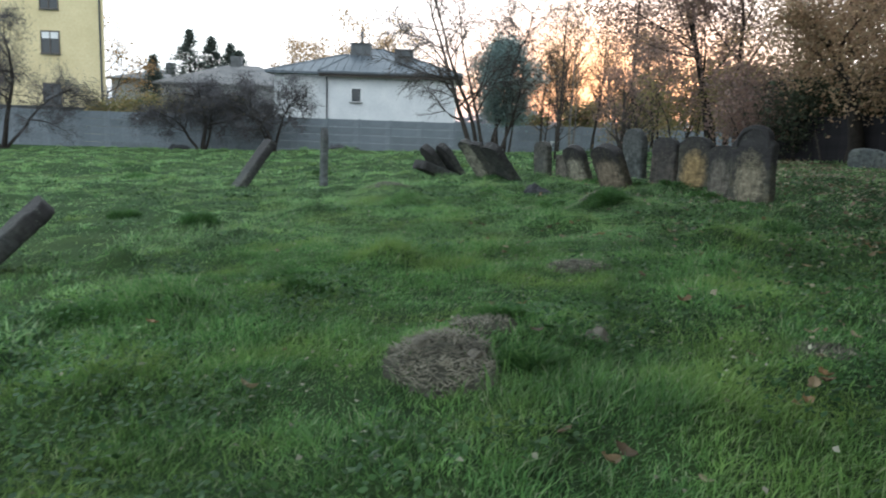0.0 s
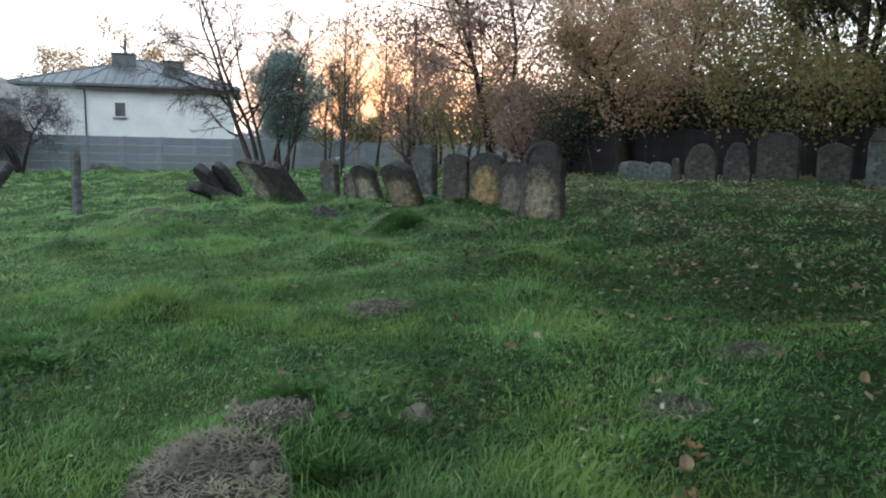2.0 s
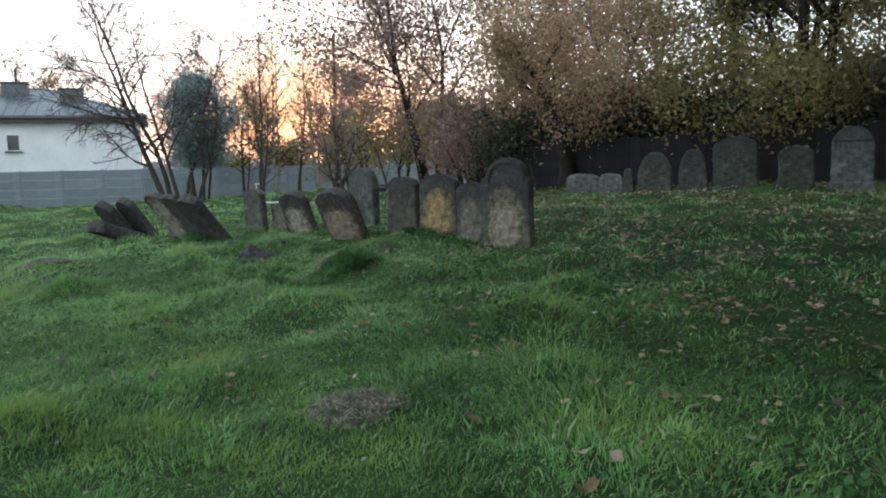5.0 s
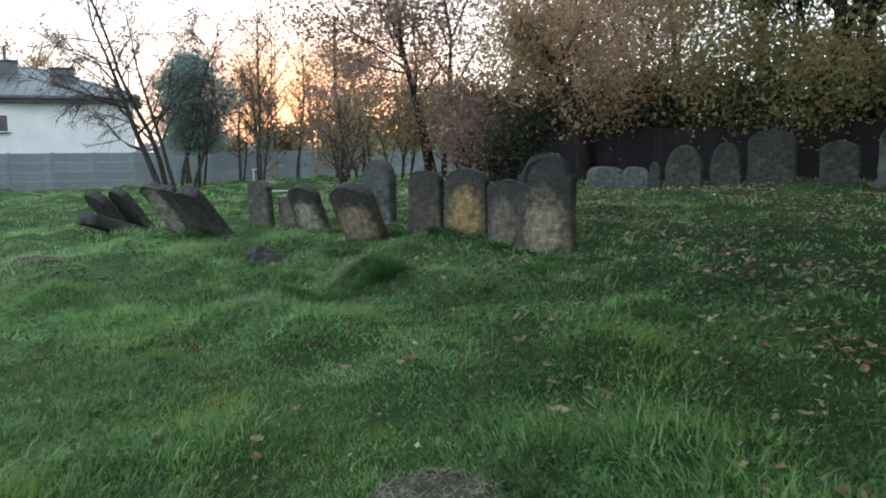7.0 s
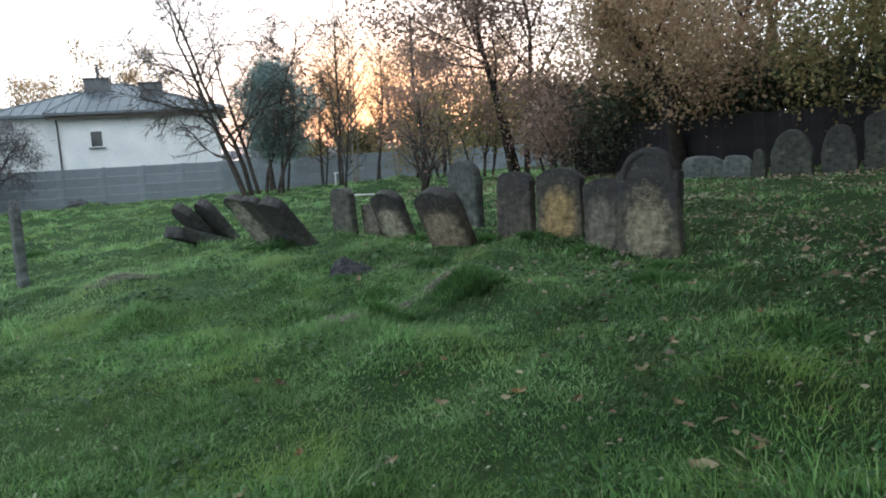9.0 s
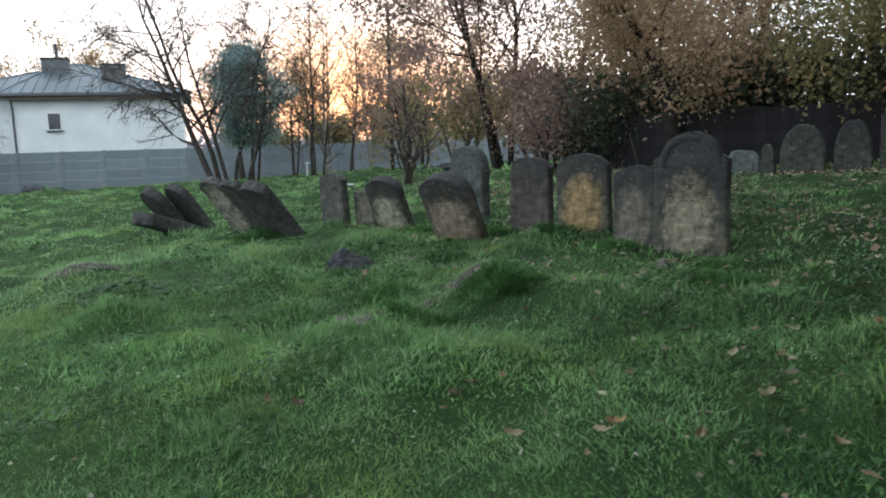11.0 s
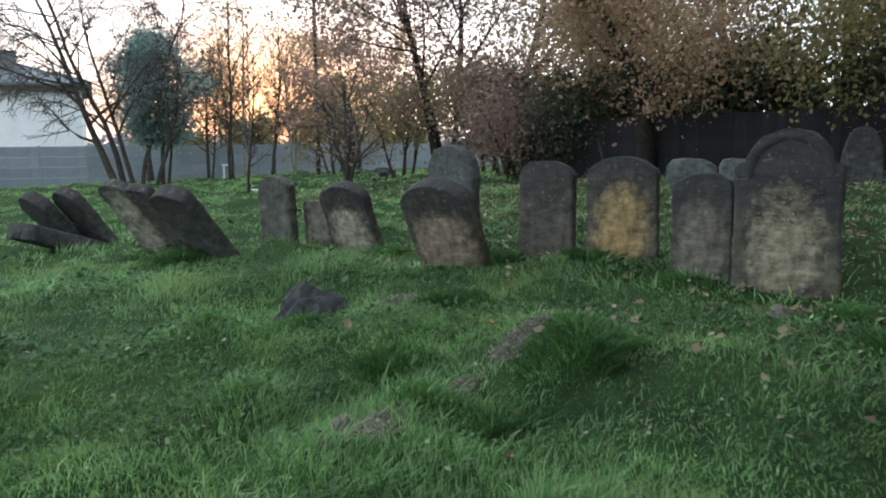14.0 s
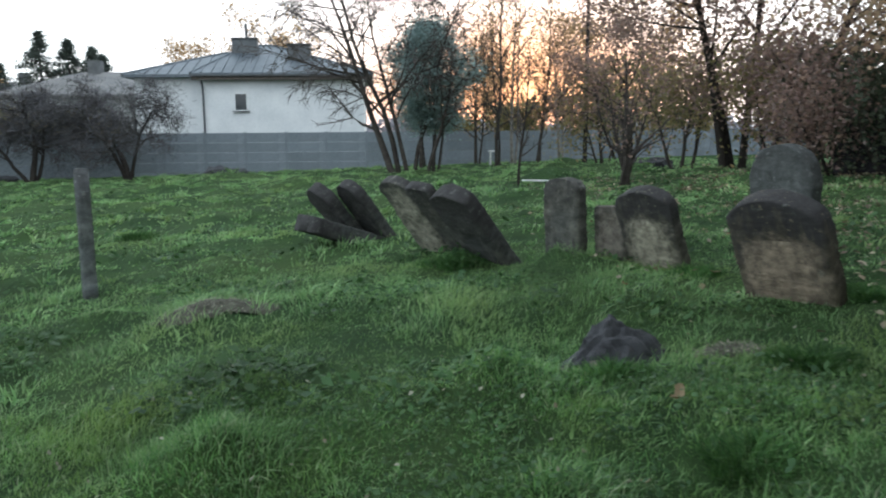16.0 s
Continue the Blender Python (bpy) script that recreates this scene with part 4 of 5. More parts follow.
tree("shrub", "plum-brown leaved shrub at the end of the board fence", 10.4, 27.5, [(0, 0, 0, 0, 2.9, 0.07), (0.3, 0, 0.3, 0, 2.7, 0.06), (-0.3, 0, -0.3, 0, 2.6, 0.06)], SHRUBBY, M_BARK_DARK, M_TWIG,
     (M_LEAF_PURPLE, 3400, 0.11, 0.4), seed=58, category="shrub")
tree("plum_tree", "purple-brown leaved small tree by the wall", 9.4, 39.0, [(0, 0, 0, 0, 5.2, 0.1), (0.2, 0, 0.2, 0, 4.6, 0.08), (-0.2, 0, -0.2, 0.1, 4.4, 0.07)], BROAD, M_BARK_DARK, M_TWIG,
     (M_LEAF_PURPLE, 5000, 0.11, 0.3), seed=54)

# three-trunked tree with thinning brown-plum leaves
tree("three_trunk_tree", "three-trunked tree with thinning plum-brown leaves", 10.3, 31.6, [(-0.25, 0, -0.09, 0, 9.5, 0.13), (0.05, 0.1, 0.0, 0.05, 10, 0.11), (0.3, 0, 0.07, 0, 9.5, 0.12)], dict(BROAD, wander=0.07), M_BARK_DARK, M_TWIG,
     (M_LEAF_PURPLE, 27000, 0.11, 0.42), seed=61, clouds=((0.2, 0, 6.0, 4.7, 4.0, 4.3, 640),))

# russet trees behind and over the dark fence
for x, y, h, leaf, n, seed, lab in (
        (14.5, 25.5, 8.0, M_LEAF_BROWN, 10000, 71, "broad tree with dense russet autumn leaves"),
        (17.5, 20.5, 8.5, M_LEAF_OLIVE, 17000, 72, "broad tree with dense olive and brown leaves"),
        (20.5, 15.0, 9.0, M_LEAF_OLIVE, 15000, 73, "broad tree with yellowing olive leaves"),
        (13.5, 33.0, 9.5, M_LEAF_PURPLE, 6500, 74, "tall tree with thinning plum-brown leaves"),
        (19.0, 28.0, 10.5, M_LEAF_BROWN, 11000, 75, "tall tree with brown autumn leaves"),
        (23.5, 22.5, 11.0, M_LEAF_OLIVE, 15000, 76, "tall tree with dull olive-brown leaves"),
        (26.0, 14.0, 10.5, M_LEAF_BROWN, 15000, 77, "tall tree with brown autumn leaves"),
        (22.0, 9.0, 9.5, M_LEAF_OLIVE, 12000, 78, "broad tree with yellowing olive leaves"),
        # These last two stand out of view, added to shade the eastern turf.
        (19.5, 1.5, 10.0, M_LEAF_BROWN, 12000, 79, "unseen broad brown-leaved tree, added to shade the turf"),
        (15.5, -5.0, 10.5, M_LEAF_BROWN, 12000, 69, "unseen broad brown-leaved tree, added to shade the turf")):
    tree("autumn_tree", lab, x, y, [(0, 0, -0.06, -0.03, h, 0.17), (0.3, 0.2, 0.12, 0.08, h * 0.9, 0.12)], BROAD if 70 < seed < 76 else dict(BROAD, depth=2, kids=(8, 7)), M_BARK_DARK, M_TWIG, (leaf, *((int(n * 2.1), 0.108) if 70 < seed < 78 else (int(n * 1.0), 0.16)), 0.4), seed=seed, group="autumn trees behind the fence",
         clouds=((-0.8, -0.4, h * 0.6, 4.4, 4.4, h * 0.42, 420), (-2.2, -1.3, 2.5, 3.2, 3.2, 1.3, 480)))

# unseen tall trees, added to shade the eastern side and start of the walk
for x, y, cx, cy, n, seed in ((11.5, 5.5, -4.0, 4.5, 32000, 66), (9.5, -3.5, -4.6, 1.0, 24000, 67), (8.5, 1.2, -4.0, 4.5, 32000, 65)):
    tree("shade_tree", "unseen tall tree with a wide brown crown, added for shade", x, y, [(0, 0, -0.1, 0.03, 12.0, 0.28), (0.2, 0.2, -0.25, 0.1, 11.0, 0.2)], BROAD, M_BARK_DARK, M_TWIG, (M_LEAF_BROWN, int(n * 0.5), 0.58, 0.5), seed=seed,
         group="overhanging trees", clouds=((cx, cy, 8.4, 5.5, 6.5, 2.8, 900),))

# the tree that stands before the fence, and the growth at the fence's end
tree("autumn_tree", "dark thick-trunked tree before the fence with russet leaves", 11.65, 23.3, [(0, 0, 0.04, 0.02, 4.4, 0.26)], dict(BROAD, bare=0.4), M_BARK_DARK, M_TWIG, (M_LEAF_BROWN, 9500, 0.09, 0.36), seed=68,
     group="autumn trees behind the fence", clouds=((0.2, -0.6, 3.6, 2.6, 2.6, 1.0, 150),))
tree("shrub", "olive and russet leaved shrub beyond the fence end", 11.2, 30.6, [(0, 0, 0, 0, 3.2, 0.07), (0.3, 0, 0.3, 0, 3.0, 0.06), (-0.3, 0, -0.25, 0, 2.9, 0.06), (0.1, 0.3, 0.1, 0.2, 3.0, 0.06)], SHRUBBY, M_BARK_DARK, M_TWIG,
     (M_LEAF_OLIVE, 5500, 0.12, 0.45), seed=59, category="shrub")
# dark straight trunks that rise from behind the fence through the autumn leaves
for x, y, h, r, seed in ((16.8, 22.0, 11.0, 0.2, 201), (16.6, 19.4, 11.5, 0.2, 202), (17.3, 18.9, 11.0, 0.17, 203), (19.4, 13.0, 11.0, 0.2, 204)):
    tree("dark_tree", "dark straight-trunked tree with sparse green clumps behind the fence", x, y, [(0, 0, 0.01, 0.01, h, r)], dict(BROAD, wander=0.03, bare=0.35, kids=(9, 5, 3), shrink=0.26), M_BARK_DARK, M_TWIG,
         (M_LEAF_GREEN, 4200, 0.13, 0.4), seed=seed, group="dark trees behind the fence")
# dark bushes that hide the fence's near end
for x, y, seed in ((9.9, 25.6, 211), (10.9, 24.9, 212)):
    tree("undergrowth_bush", "dark leafy bush before the end of the board fence", x, y, [(0.25 * i - 0.5, 0, 0.22 * (i - 2), 0.1 * (i % 2), 2.0, 0.045) for i in range(5)], dict(SHRUBBY, kids=(7, 4)), M_BARK_DARK, M_TWIG,
         (M_LEAF_PURPLE if seed == 211 else M_LEAF_GREEN, 3600, 0.09, 0.36), seed=seed, category="bush", group="bushes behind the fence")
# low dark undergrowth behind the fence
for k, (x, y) in enumerate(((12.7, 27.6), (13.2, 25.3), (15.2, 22.6), (17.0, 19.6), (18.9, 16.8), (20.8, 13.8), (22.6, 11.0), (16.5, 27.0), (20.5, 21.0), (23.0, 17.0))):
    tree("undergrowth_bush", "dark evergreen bush behind the fence", x, y, [(0.3 * i - 0.6, 0, 0.25 * (i - 2), 0.1 * (i % 2), 2.5, 0.05) for i in range(5)], dict(SHRUBBY, kids=(7, 3)), M_BARK_DARK, M_TWIG,
         (M_LEAF_GREEN, 3200, 0.23, 0.42), seed=80 + k, category="bush", group="bushes behind the fence")

# old fruit trees by the far wall
for x, y, h, seed in ((-16.0, 46.5, 4.4, 91), (-11.6, 46.3, 4.8, 92), (-26.8, 44.0, 6.5, 93)):
    tree("fruit_tree", "old leafless fruit tree with a dense twiggy crown", x, y, [(0, 0, 0.03, 0, h, 0.16), (0.1, 0, 0.35, 0.1, h * 0.85, 0.1), (-0.1, 0, -0.35, 0, h * 0.85, 0.1)], APPLE, M_BARK_DARK, M_TWIG,
         (M_TWIGGY, 13000, 0.3, 0.3, 0.035), seed=seed, group="old fruit trees")


# spruces far behind the wall
def spruce(x, y, h, r, seed):
    rng = random.Random(seed)
    e = thing("spruce", pose(x, y, 0), "tall dark spruce behind the houses", "tree", "distant spruces")
    wood, tips = ([], []), []
    tube(wood[0], wood[1], [Vector((0, 0, -1)), Vector((0, 0, h * 0.5)), Vector((0, 0, h))], [0.2, 0.12, 0.02], 6)
    z = h * 0.18
    while z < h:
        rr = r * (1 - z / h) + 0.1
        for k in range(11):
            a = rng.uniform(0, 6.283)
            l = rr * rng.uniform(0.7, 1.1)
            q = Vector((math.cos(a) * l, math.sin(a) * l, z - 0.25 * l + rng.uniform(-0.25, 0.25)))
            tube(wood[0], wood[1], [Vector((0, 0, z)), q], [0.03, 0.008], 3)
            for t in (0.35, 0.55, 0.75, 0.95):
                tips.append((Vector((0, 0, z)).lerp(q, t), None))
        z += 0.4
    part("trunk", mesh_from("trunk", *wood), M_BARK_DARK, e)
    part("needles", leaves_mesh(tips, 7000, 0.24, 0.16, seed, up=2, slim=0.2), M_NEEDLE, e)


for x, y, h, r, seed in ((-27.0, 75, 9.8, 7.0, 1), (-25.2, 76, 9.3, 6.4, 2), (-23.6, 77, 8.9, 6.0, 3), (-22.2, 75, 8.0, 6.4, 4), (-33.5, 82, 8.2, 4.0, 5)):
    spruce(x, y, h, r, seed)

# thin autumn treetops on the skyline
for k, (x, y, h, n) in enumerate(((-36, 74, 10.5, 1200), (-18, 84, 9.5, 2600), (-14.5, 86, 10.5, 2600), (-21, 88, 9.5, 2600), (-10.8, 80, 11.8, 2600), (-8.0, 90, 10.5, 1800), (3, 78, 9, 1500), (9, 74, 9, 2200), (14, 70, 10, 2600), (20, 66, 11, 3000))):
    tree("distant_tree", "distant half-bare tree with tan autumn leaves", x, y, [(0, 0, 0, 0, h, 0.16), (0.3, 0, 0.15, 0, h * 0.85, 0.1)], BARE, M_BARK, M_TWIG, (M_LEAF_GOLD, n, 0.22, 0.45), seed=110 + k, group="distant trees", sink=0.5)
for k, (x, y, r) in enumerate(((-25.5, 56, 1.5), (-23.0, 57, 1.7), (-20.5, 56, 1.4), (-18, 58, 1.6), (4.0, 56, 1.2), (8.5, 57, 1.5), (12.5, 54, 1.8), (17, 52, 2.0))):
    tree("garden_shrub", "rounded olive garden shrub behind the wall", x, y, [(0.3 * i - 0.6, 0, 0.2 * (i - 2), 0, r * 1.9, 0.05) for i in range(5)], dict(SHRUBBY, kids=(7, 3)), M_BARK, M_TWIG, (M_LEAF_OLIVE, 3500, 0.2, 0.4), seed=140 + k, category="shrub", group="garden shrubs")


# woods along the far horizon behind the wall; leaf colour carries their haze
fr = np.random.default_rng(17)
nw = 9000
wx = fr.uniform(-150, 190, nw)
top = 4.2 + 1.6 * np.sin(wx * 0.21) * np.sin(wx * 0.083 + 1) + 1.1 * np.sin(wx * 0.57 + 2) * np.sin(wx * 0.31)
wc = np.stack([wx, 165 + fr.uniform(-4, 4, nw), -2 + (top + 2) * fr.uniform(0, 1, nw) ** 0.8], 1)
wu, wv = fr.normal(0, 0.55, (nw, 3)), fr.normal(0, 0.55, (nw, 3))
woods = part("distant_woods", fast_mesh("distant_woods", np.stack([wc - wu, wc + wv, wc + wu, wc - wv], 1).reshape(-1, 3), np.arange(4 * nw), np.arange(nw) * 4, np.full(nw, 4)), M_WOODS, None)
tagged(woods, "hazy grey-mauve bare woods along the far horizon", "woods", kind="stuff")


# ======== houses beyond the wall ========
def window(parent, x, z0, z1, w, y, blind=False, name="window"):
    """Casement in a reveal: frame, two sashes of glass, sill."""
    e = part(name, boxed(x - w / 2, x + w / 2, y - 0.02, y + 0.1, z0, z1), M_GLASS, parent)
    bm = bmesh.new()
    f = 0.08 if w > 0.8 else 0.05
    for a in ((x - w / 2 - f, x - w / 2, z0 - f, z1 + f), (x + w / 2, x + w / 2 + f, z0 - f, z1 + f), (x - w / 2, x + w / 2, z1, z1 + f), (x - w / 2, x + w / 2, z0 - f, z0)) + (((x - 0.035, x + 0.035, z0, z1),) if w > 0.8 else ()):
        box(bm, a[0], a[1], y - 0.05, y + 0.06, a[2], a[3])
    part("frame", bm, M_WHITE if w < 0.8 else M_FRAME, e)
    part("sill", boxed(x - w / 2 - 0.14, x + w / 2 + 0.14, y - 0.16, y + 0.05, z0 - f - 0.05, z0 - f - 0.003), M_DARKMETAL, e)
    if blind:
        part("blind", boxed(x - w / 2 + 0.03, x + w / 2 - 0.03, y - 0.03, y - 0.022, z1 - 0.5, z1 - 0.03), M_WHITE, e, "half-lowered white blind")
    return e


def hip_roof(parent, x0, x1, y0, y1, z, rx0, rx1, ry, rz, material, seam=0.0):
    a = [Vector(p) for p in ((x0, y0, z), (x1, y0, z), (x1, y1, z), (x0, y1, z))]
    r = [Vector((rx0, ry, rz)), Vector((rx1, ry, rz))]
    bm = bmesh.new()
    va, vr = [bm.verts.new(p) for p in a], [bm.verts.new(p) for p in r]
    lo = [bm.verts.new(p - Vector((0, 0, 0.16))) for p in a]
    bm.faces.new((va[0], va[1], vr[1], vr[0]))
    bm.faces.new((va[1], va[2], vr[1]))
    bm.faces.new((va[2], va[3], vr[0], vr[1]))
    bm.faces.new((va[3], va[0], vr[0]))
    for i in range(4):
        j = (i + 1) % 4
        bm.faces.new((lo[i], lo[j], va[j], va[i]))
    bm.faces.new(lo[::-1])
    roof = part("roof", bm, material, parent)
    if seam:
        # standing seams run up the near slope
        n = int((x1 - x0) / seam)
        for k in range(1, n):
            x = x0 + (x1 - x0) * k / n
            t = 1.0
            if x < rx0:
                t = (x - x0) / (rx0 - x0)
            elif x > rx1:
                t = (x1 - x) / (x1 - rx1)
            p, q = Vector((x, y0, z)), Vector((x, y0 + (ry - y0) * t, z + (rz - z) * t))
            v, f = [], []
            tube(v, f, [p + Vector((0, 0, 0.02)), q + Vector((0, 0, 0.02))], [0.035, 0.035], 4)
            part("seam", mesh_from("seam", v, f), material, roof)
        for p, q in ((a[0], r[0]), (a[1], r[1]), (r[0], r[1])):
            v, f = [], []
            tube(v, f, [p, q], [0.07, 0.07], 6)
            part("ridge_cap", mesh_from("ridge", v, f), material, roof)
    return roof


white = thing("white_house", pose(0, 0, 0), "white rendered house with a grey standing-seam hip roof", "house")
part("wall", boxed(-9.7, -0.85, 54.0, 63.5, -0.6, 4.9), M_RENDER_WHITE, white)
part("side_wing", boxed(-13.6, -9.7, 54.6, 62.5, -0.6, 4.85), M_RENDER_WHITE, white)
hip_roof(white, -10.25, -0.3, 53.45, 64.0, 5.07, -7.9, -6.4, 58.3, 7.05, M_METAL_ROOF, 0.55)
hip_roof(white, -14.1, -9.2, 54.0, 63.0, 5.03, -9.3, -8.6, 58.3, 6.6, M_METAL_ROOF, 0.55)
part("gutter", boxed(-10.3, -0.25, 53.35, 53.5, 4.86, 4.98, 0.03), M_DARKMETAL, white)
part("fascia", boxed(-10.22, -0.33, 53.49, 53.56, 4.68, 4.9), M_FRAME, white, "dark eaves board")
window(white, -7.68, 3.06, 3.94, 0.62, 53.99)
v, f = [], []
tube(v, f, [Vector(p) for p in ((-9.75, 53.42, 4.88), (-9.72, 53.7, 4.6), (-9.72, 53.9, 4.3), (-9.72, 53.92, -0.5))], [0.055] * 4, 8)
part("downpipe", mesh_from("downpipe", v, f), M_DARKMETAL, white)
for x0, x1, y0, y1, z0, z1 in ((-8.55, -7.1, 56.8, 57.6, 6.0, 7.25), (-5.2, -3.9, 55.6, 56.4, 5.6, 6.78)):
    ch = part("chimney", boxed(x0, x1, y0, y1, z0, z1, 0.02), M_CHIMNEY, white)
    part("cap", boxed(x0 - 0.06, x1 + 0.06, y0 - 0.06, y1 + 0.06, z1 + 0.003, z1 + 0.1, 0.02), M_DARKMETAL, ch)
v, f = [], []
tube(v, f, [Vector((-7.75, 57.2, 7.3)), Vector((-7.75, 57.2, 8.2))], [0.08, 0.08], 8)
part("flue_pipe", mesh_from("flue", v, f), M_DARKMETAL, white)

yellow = thing("yellow_house", pose(0, 0, 0), "tall pale-yellow rendered apartment house with brown windows", "apartment house")
plan = [(-46, 58), (-27.4, 58), (-32.6, 69.2), (-46, 69.2)]
bm = bmesh.new()
lo, hi = [bm.verts.new((x, y, -1)) for x, y in plan], [bm.verts.new((x, y, 15.5)) for x, y in plan]
bm.faces.new(lo[::-1])
bm.faces.new(hi)
for k in range(4):
    bm.faces.new((lo[k], lo[(k + 1) % 4], hi[(k + 1) % 4], hi[k]))
part("wall", bm, M_RENDER_YELLOW, yellow)
hip_roof(yellow, -46.6, -27.0, 57.4, 69.8, 15.665, -40, -36, 64, 18.5, M_SLATE)
for col in (-31.4, -36.2, -41.0):
    for z0 in (2.2, 6.05, 9.3, 12.6):
        window(yellow, col, z0, z0 + 1.55, 1.3, 57.99, blind=(col == -31.4 and z0 == 6.05))
v, f = [], []
tube(v, f, [Vector((-27.55, 57.9, -0.8)), Vector((-27.55, 57.9, 15.4))], [0.07, 0.07], 8)
part("downpipe", mesh_from("downpipe", v, f), M_DARKMETAL, yellow)

shed = thing("shed", pose(0, 0, 0), "low shed with a dark flat roof beside the yellow house", "shed")
part("wall", boxed(-45, -28.6, 54.5, 57, -1, 1.85), M_WOOD_GREY, shed)
part("roof", boxed(-45.3, -28.3, 54.2, 57.3, 1.853, 2.05, 0.02), M_DARKMETAL, shed)

for x0, x1, y0, y1, z, rz, lab in ((-25.5, -14.5, 64, 73, 4.3, 6.3, "grey bungalow with a pale hip roof behind the wall"), (-39, -33.0, 84, 92, 5.6, 7.0, "distant grey house with chimneys")):
    hs = thing("grey_house", pose(0, 0, 0), lab, "house")
    part("wall", boxed(x0, x1, y0, y1, -1, z), M_RENDER_GREY, hs)
    hip_roof(hs, x0 - 0.5, x1 + 0.5, y0 - 0.5, y1 + 0.5, z + 0.165, x0 + 4, x1 - 4 if x1 - 4 > x0 + 4 else x0 + 4.2, (y0 + y1) / 2, rz, M_SLATE)
    for xx in (x0 + 1.5, x1 - 1.5):
        window(hs, xx, 1.4, 2.8, 1.2, y0 - 0.01)
    part("chimney", boxed(x0 + 4.6, x0 + 5.5, (y0 + y1) / 2 - 0.4, (y0 + y1) / 2 + 0.4, rz - 0.6, rz + 0.8, 0.02), M_CHIMNEY, hs)

# pole by the wall
v, f = [], []
tube(v, f, [Vector((0, 0, -0.5)), Vector((0.02, 0, 4)), Vector((0.05, 0, 8.6))], [0.11, 0.1, 0.08], 9)
pl = thing("utility_pole", pose(9.6, 45.2, gz(9.6, 45.2)), "slim dark wooden utility pole by the wall", "pole")
part("post", mesh_from("post", v, f), M_BARK_DARK, pl)

# small things out on the grass
stool = thing("white_stool", pose(5.25, 45.2, gz(5.25, 45.2)), "small white plastic stool by the far wall", "stool")
part("seat", boxed(-0.2, 0.2, -0.18, 0.18, 0.6, 0.66, 0.015), M_WHITE, stool)
for dx in (-0.13, 0.13):
    for dy in (-0.12, 0.12):
        part("leg", boxed(dx - 0.025, dx + 0.025, dy - 0.025, dy + 0.025, -0.03, 0.6, 0.006), M_WHITE, stool)
plank = thing("plank", pose(3.95, 28.9, gz(3.95, 28.9) + 0.13, 0, 2, 8), "pale weathered plank lying in the grass", "plank")
part("board", boxed(-0.42, 0.42, -0.06, 0.06, -0.02, 0.02, 0.006), M_WHITE, plank)
stake = thing("stake", pose(10.9, 23.6, gz(10.9, 23.6), 0, -17, 0), "thin leaning grey stake by the fence", "stake")
v, f = [], []
tube(v, f, [Vector((0, 0, -0.2)), Vector((0, 0, 0.5)), Vector((0.01, 0, 1.0))], [0.03, 0.028, 0.022], 7)
part("shaft", mesh_from("shaft", v, f), M_BARK, stake)

# ======== far wall of concrete panels ========
wall = thing("wall_north", pose(0, 0, 0), "grey precast concrete panel wall along the far edge", "wall", kind="structure")
BAY, WY = 2.06, 50.0
post_me = to_mesh(boxed(-0.07, 0.07, -0.045, 0.045, -0.9, 1.92, 0.01), "post")
panel_me = to_mesh(boxed(-BAY / 2 + 0.072, BAY / 2 - 0.072, -0.03, 0.03, 0.004, 0.496, 0.012), "panel")
n_bay = 34
for k in range(n_bay + 1):
    x = -46 + k * BAY
    part("post", post_me, M_PANEL, wall, m=pose(x, WY, -0.1))
    if k < n_bay:
        for j in range(5):
            part("panel", panel_me, M_PANEL, wall, m=pose(x + BAY / 2, WY, -0.72 + j * 0.5))

# ======== dark board fence behind the back row ========
fence = thing("wall_east", pose(0, 0, 0), "dark weathered board fence under the trees", "fence", kind="structure")
A, B = Vector((10.0, 26.1)), Vector((26.0, 2.0))
run = (B - A).length
ang = math.degrees(math.atan2(B.y - A.y, B.x - A.x))
boards = [to_mesh(boxed(-0.0745, 0.0745, -0.012, 0.012, -0.15, 1.4 + 0.008 * i, 0.004), "board") for i in range(4)]
rb = random.Random(5)
nb = int(run / 0.15)
for k in range(nb):
    p = A + (B - A) * ((k + 0.5) / nb)
    part("board", boards[rb.randrange(4)], M_BOARD, fence, m=pose(p.x, p.y, gz(p.x, p.y) * 0.5 + (0.066 * 16 * math.tanh(p.x / 16) + 0.05) * 0.5 + rb.uniform(-0.008, 0.008), rb.uniform(-0.4, 0.4), 0, ang))


# ======== fallen leaves ========
def leaf_shape(seed, size):
    """A dry leaf, folded along its midrib, curled and torn at the rim."""
    rng = random.Random(seed)
    bm = bmesh.new()
    curl, fold, n = rng.uniform(0.1, 0.45), rng.uniform(0.1, 0.5), 7
    rows = []
    for k in range(n + 1):
        t = k / n
        x = (t - 0.5) * size * 1.25
        w = size * 0.42 * math.sin(math.pi * min(1.0, 0.06 + 0.9 * t)) ** 0.75
        rise = curl * size * (2 * t - 0.9) ** 2
        row = []
        for side in (-1, 1):
            q = w * rng.uniform(0.55, 1.15)
            row.append(bm.verts.new((x + rng.uniform(-0.05, 0.05) * size, side * q, rise + fold * q + rng.uniform(-0.06, 0.1) * size)))
        rows.append((row[0], bm.verts.new((x, 0, rise)), row[1]))
    for a, b in zip(rows, rows[1:]):
        bm.faces.new((a[0], b[0], b[1], a[1]))
        bm.faces.new((a[1], b[1], b[2], a[2]))
    return to_mesh(bm, "leaf")


LEAF_MESHES = [leaf_shape(s, 0.125) for s in range(8)]
for me in LEAF_MESHES:
    me.materials.append(M_FALLEN_LEAF)


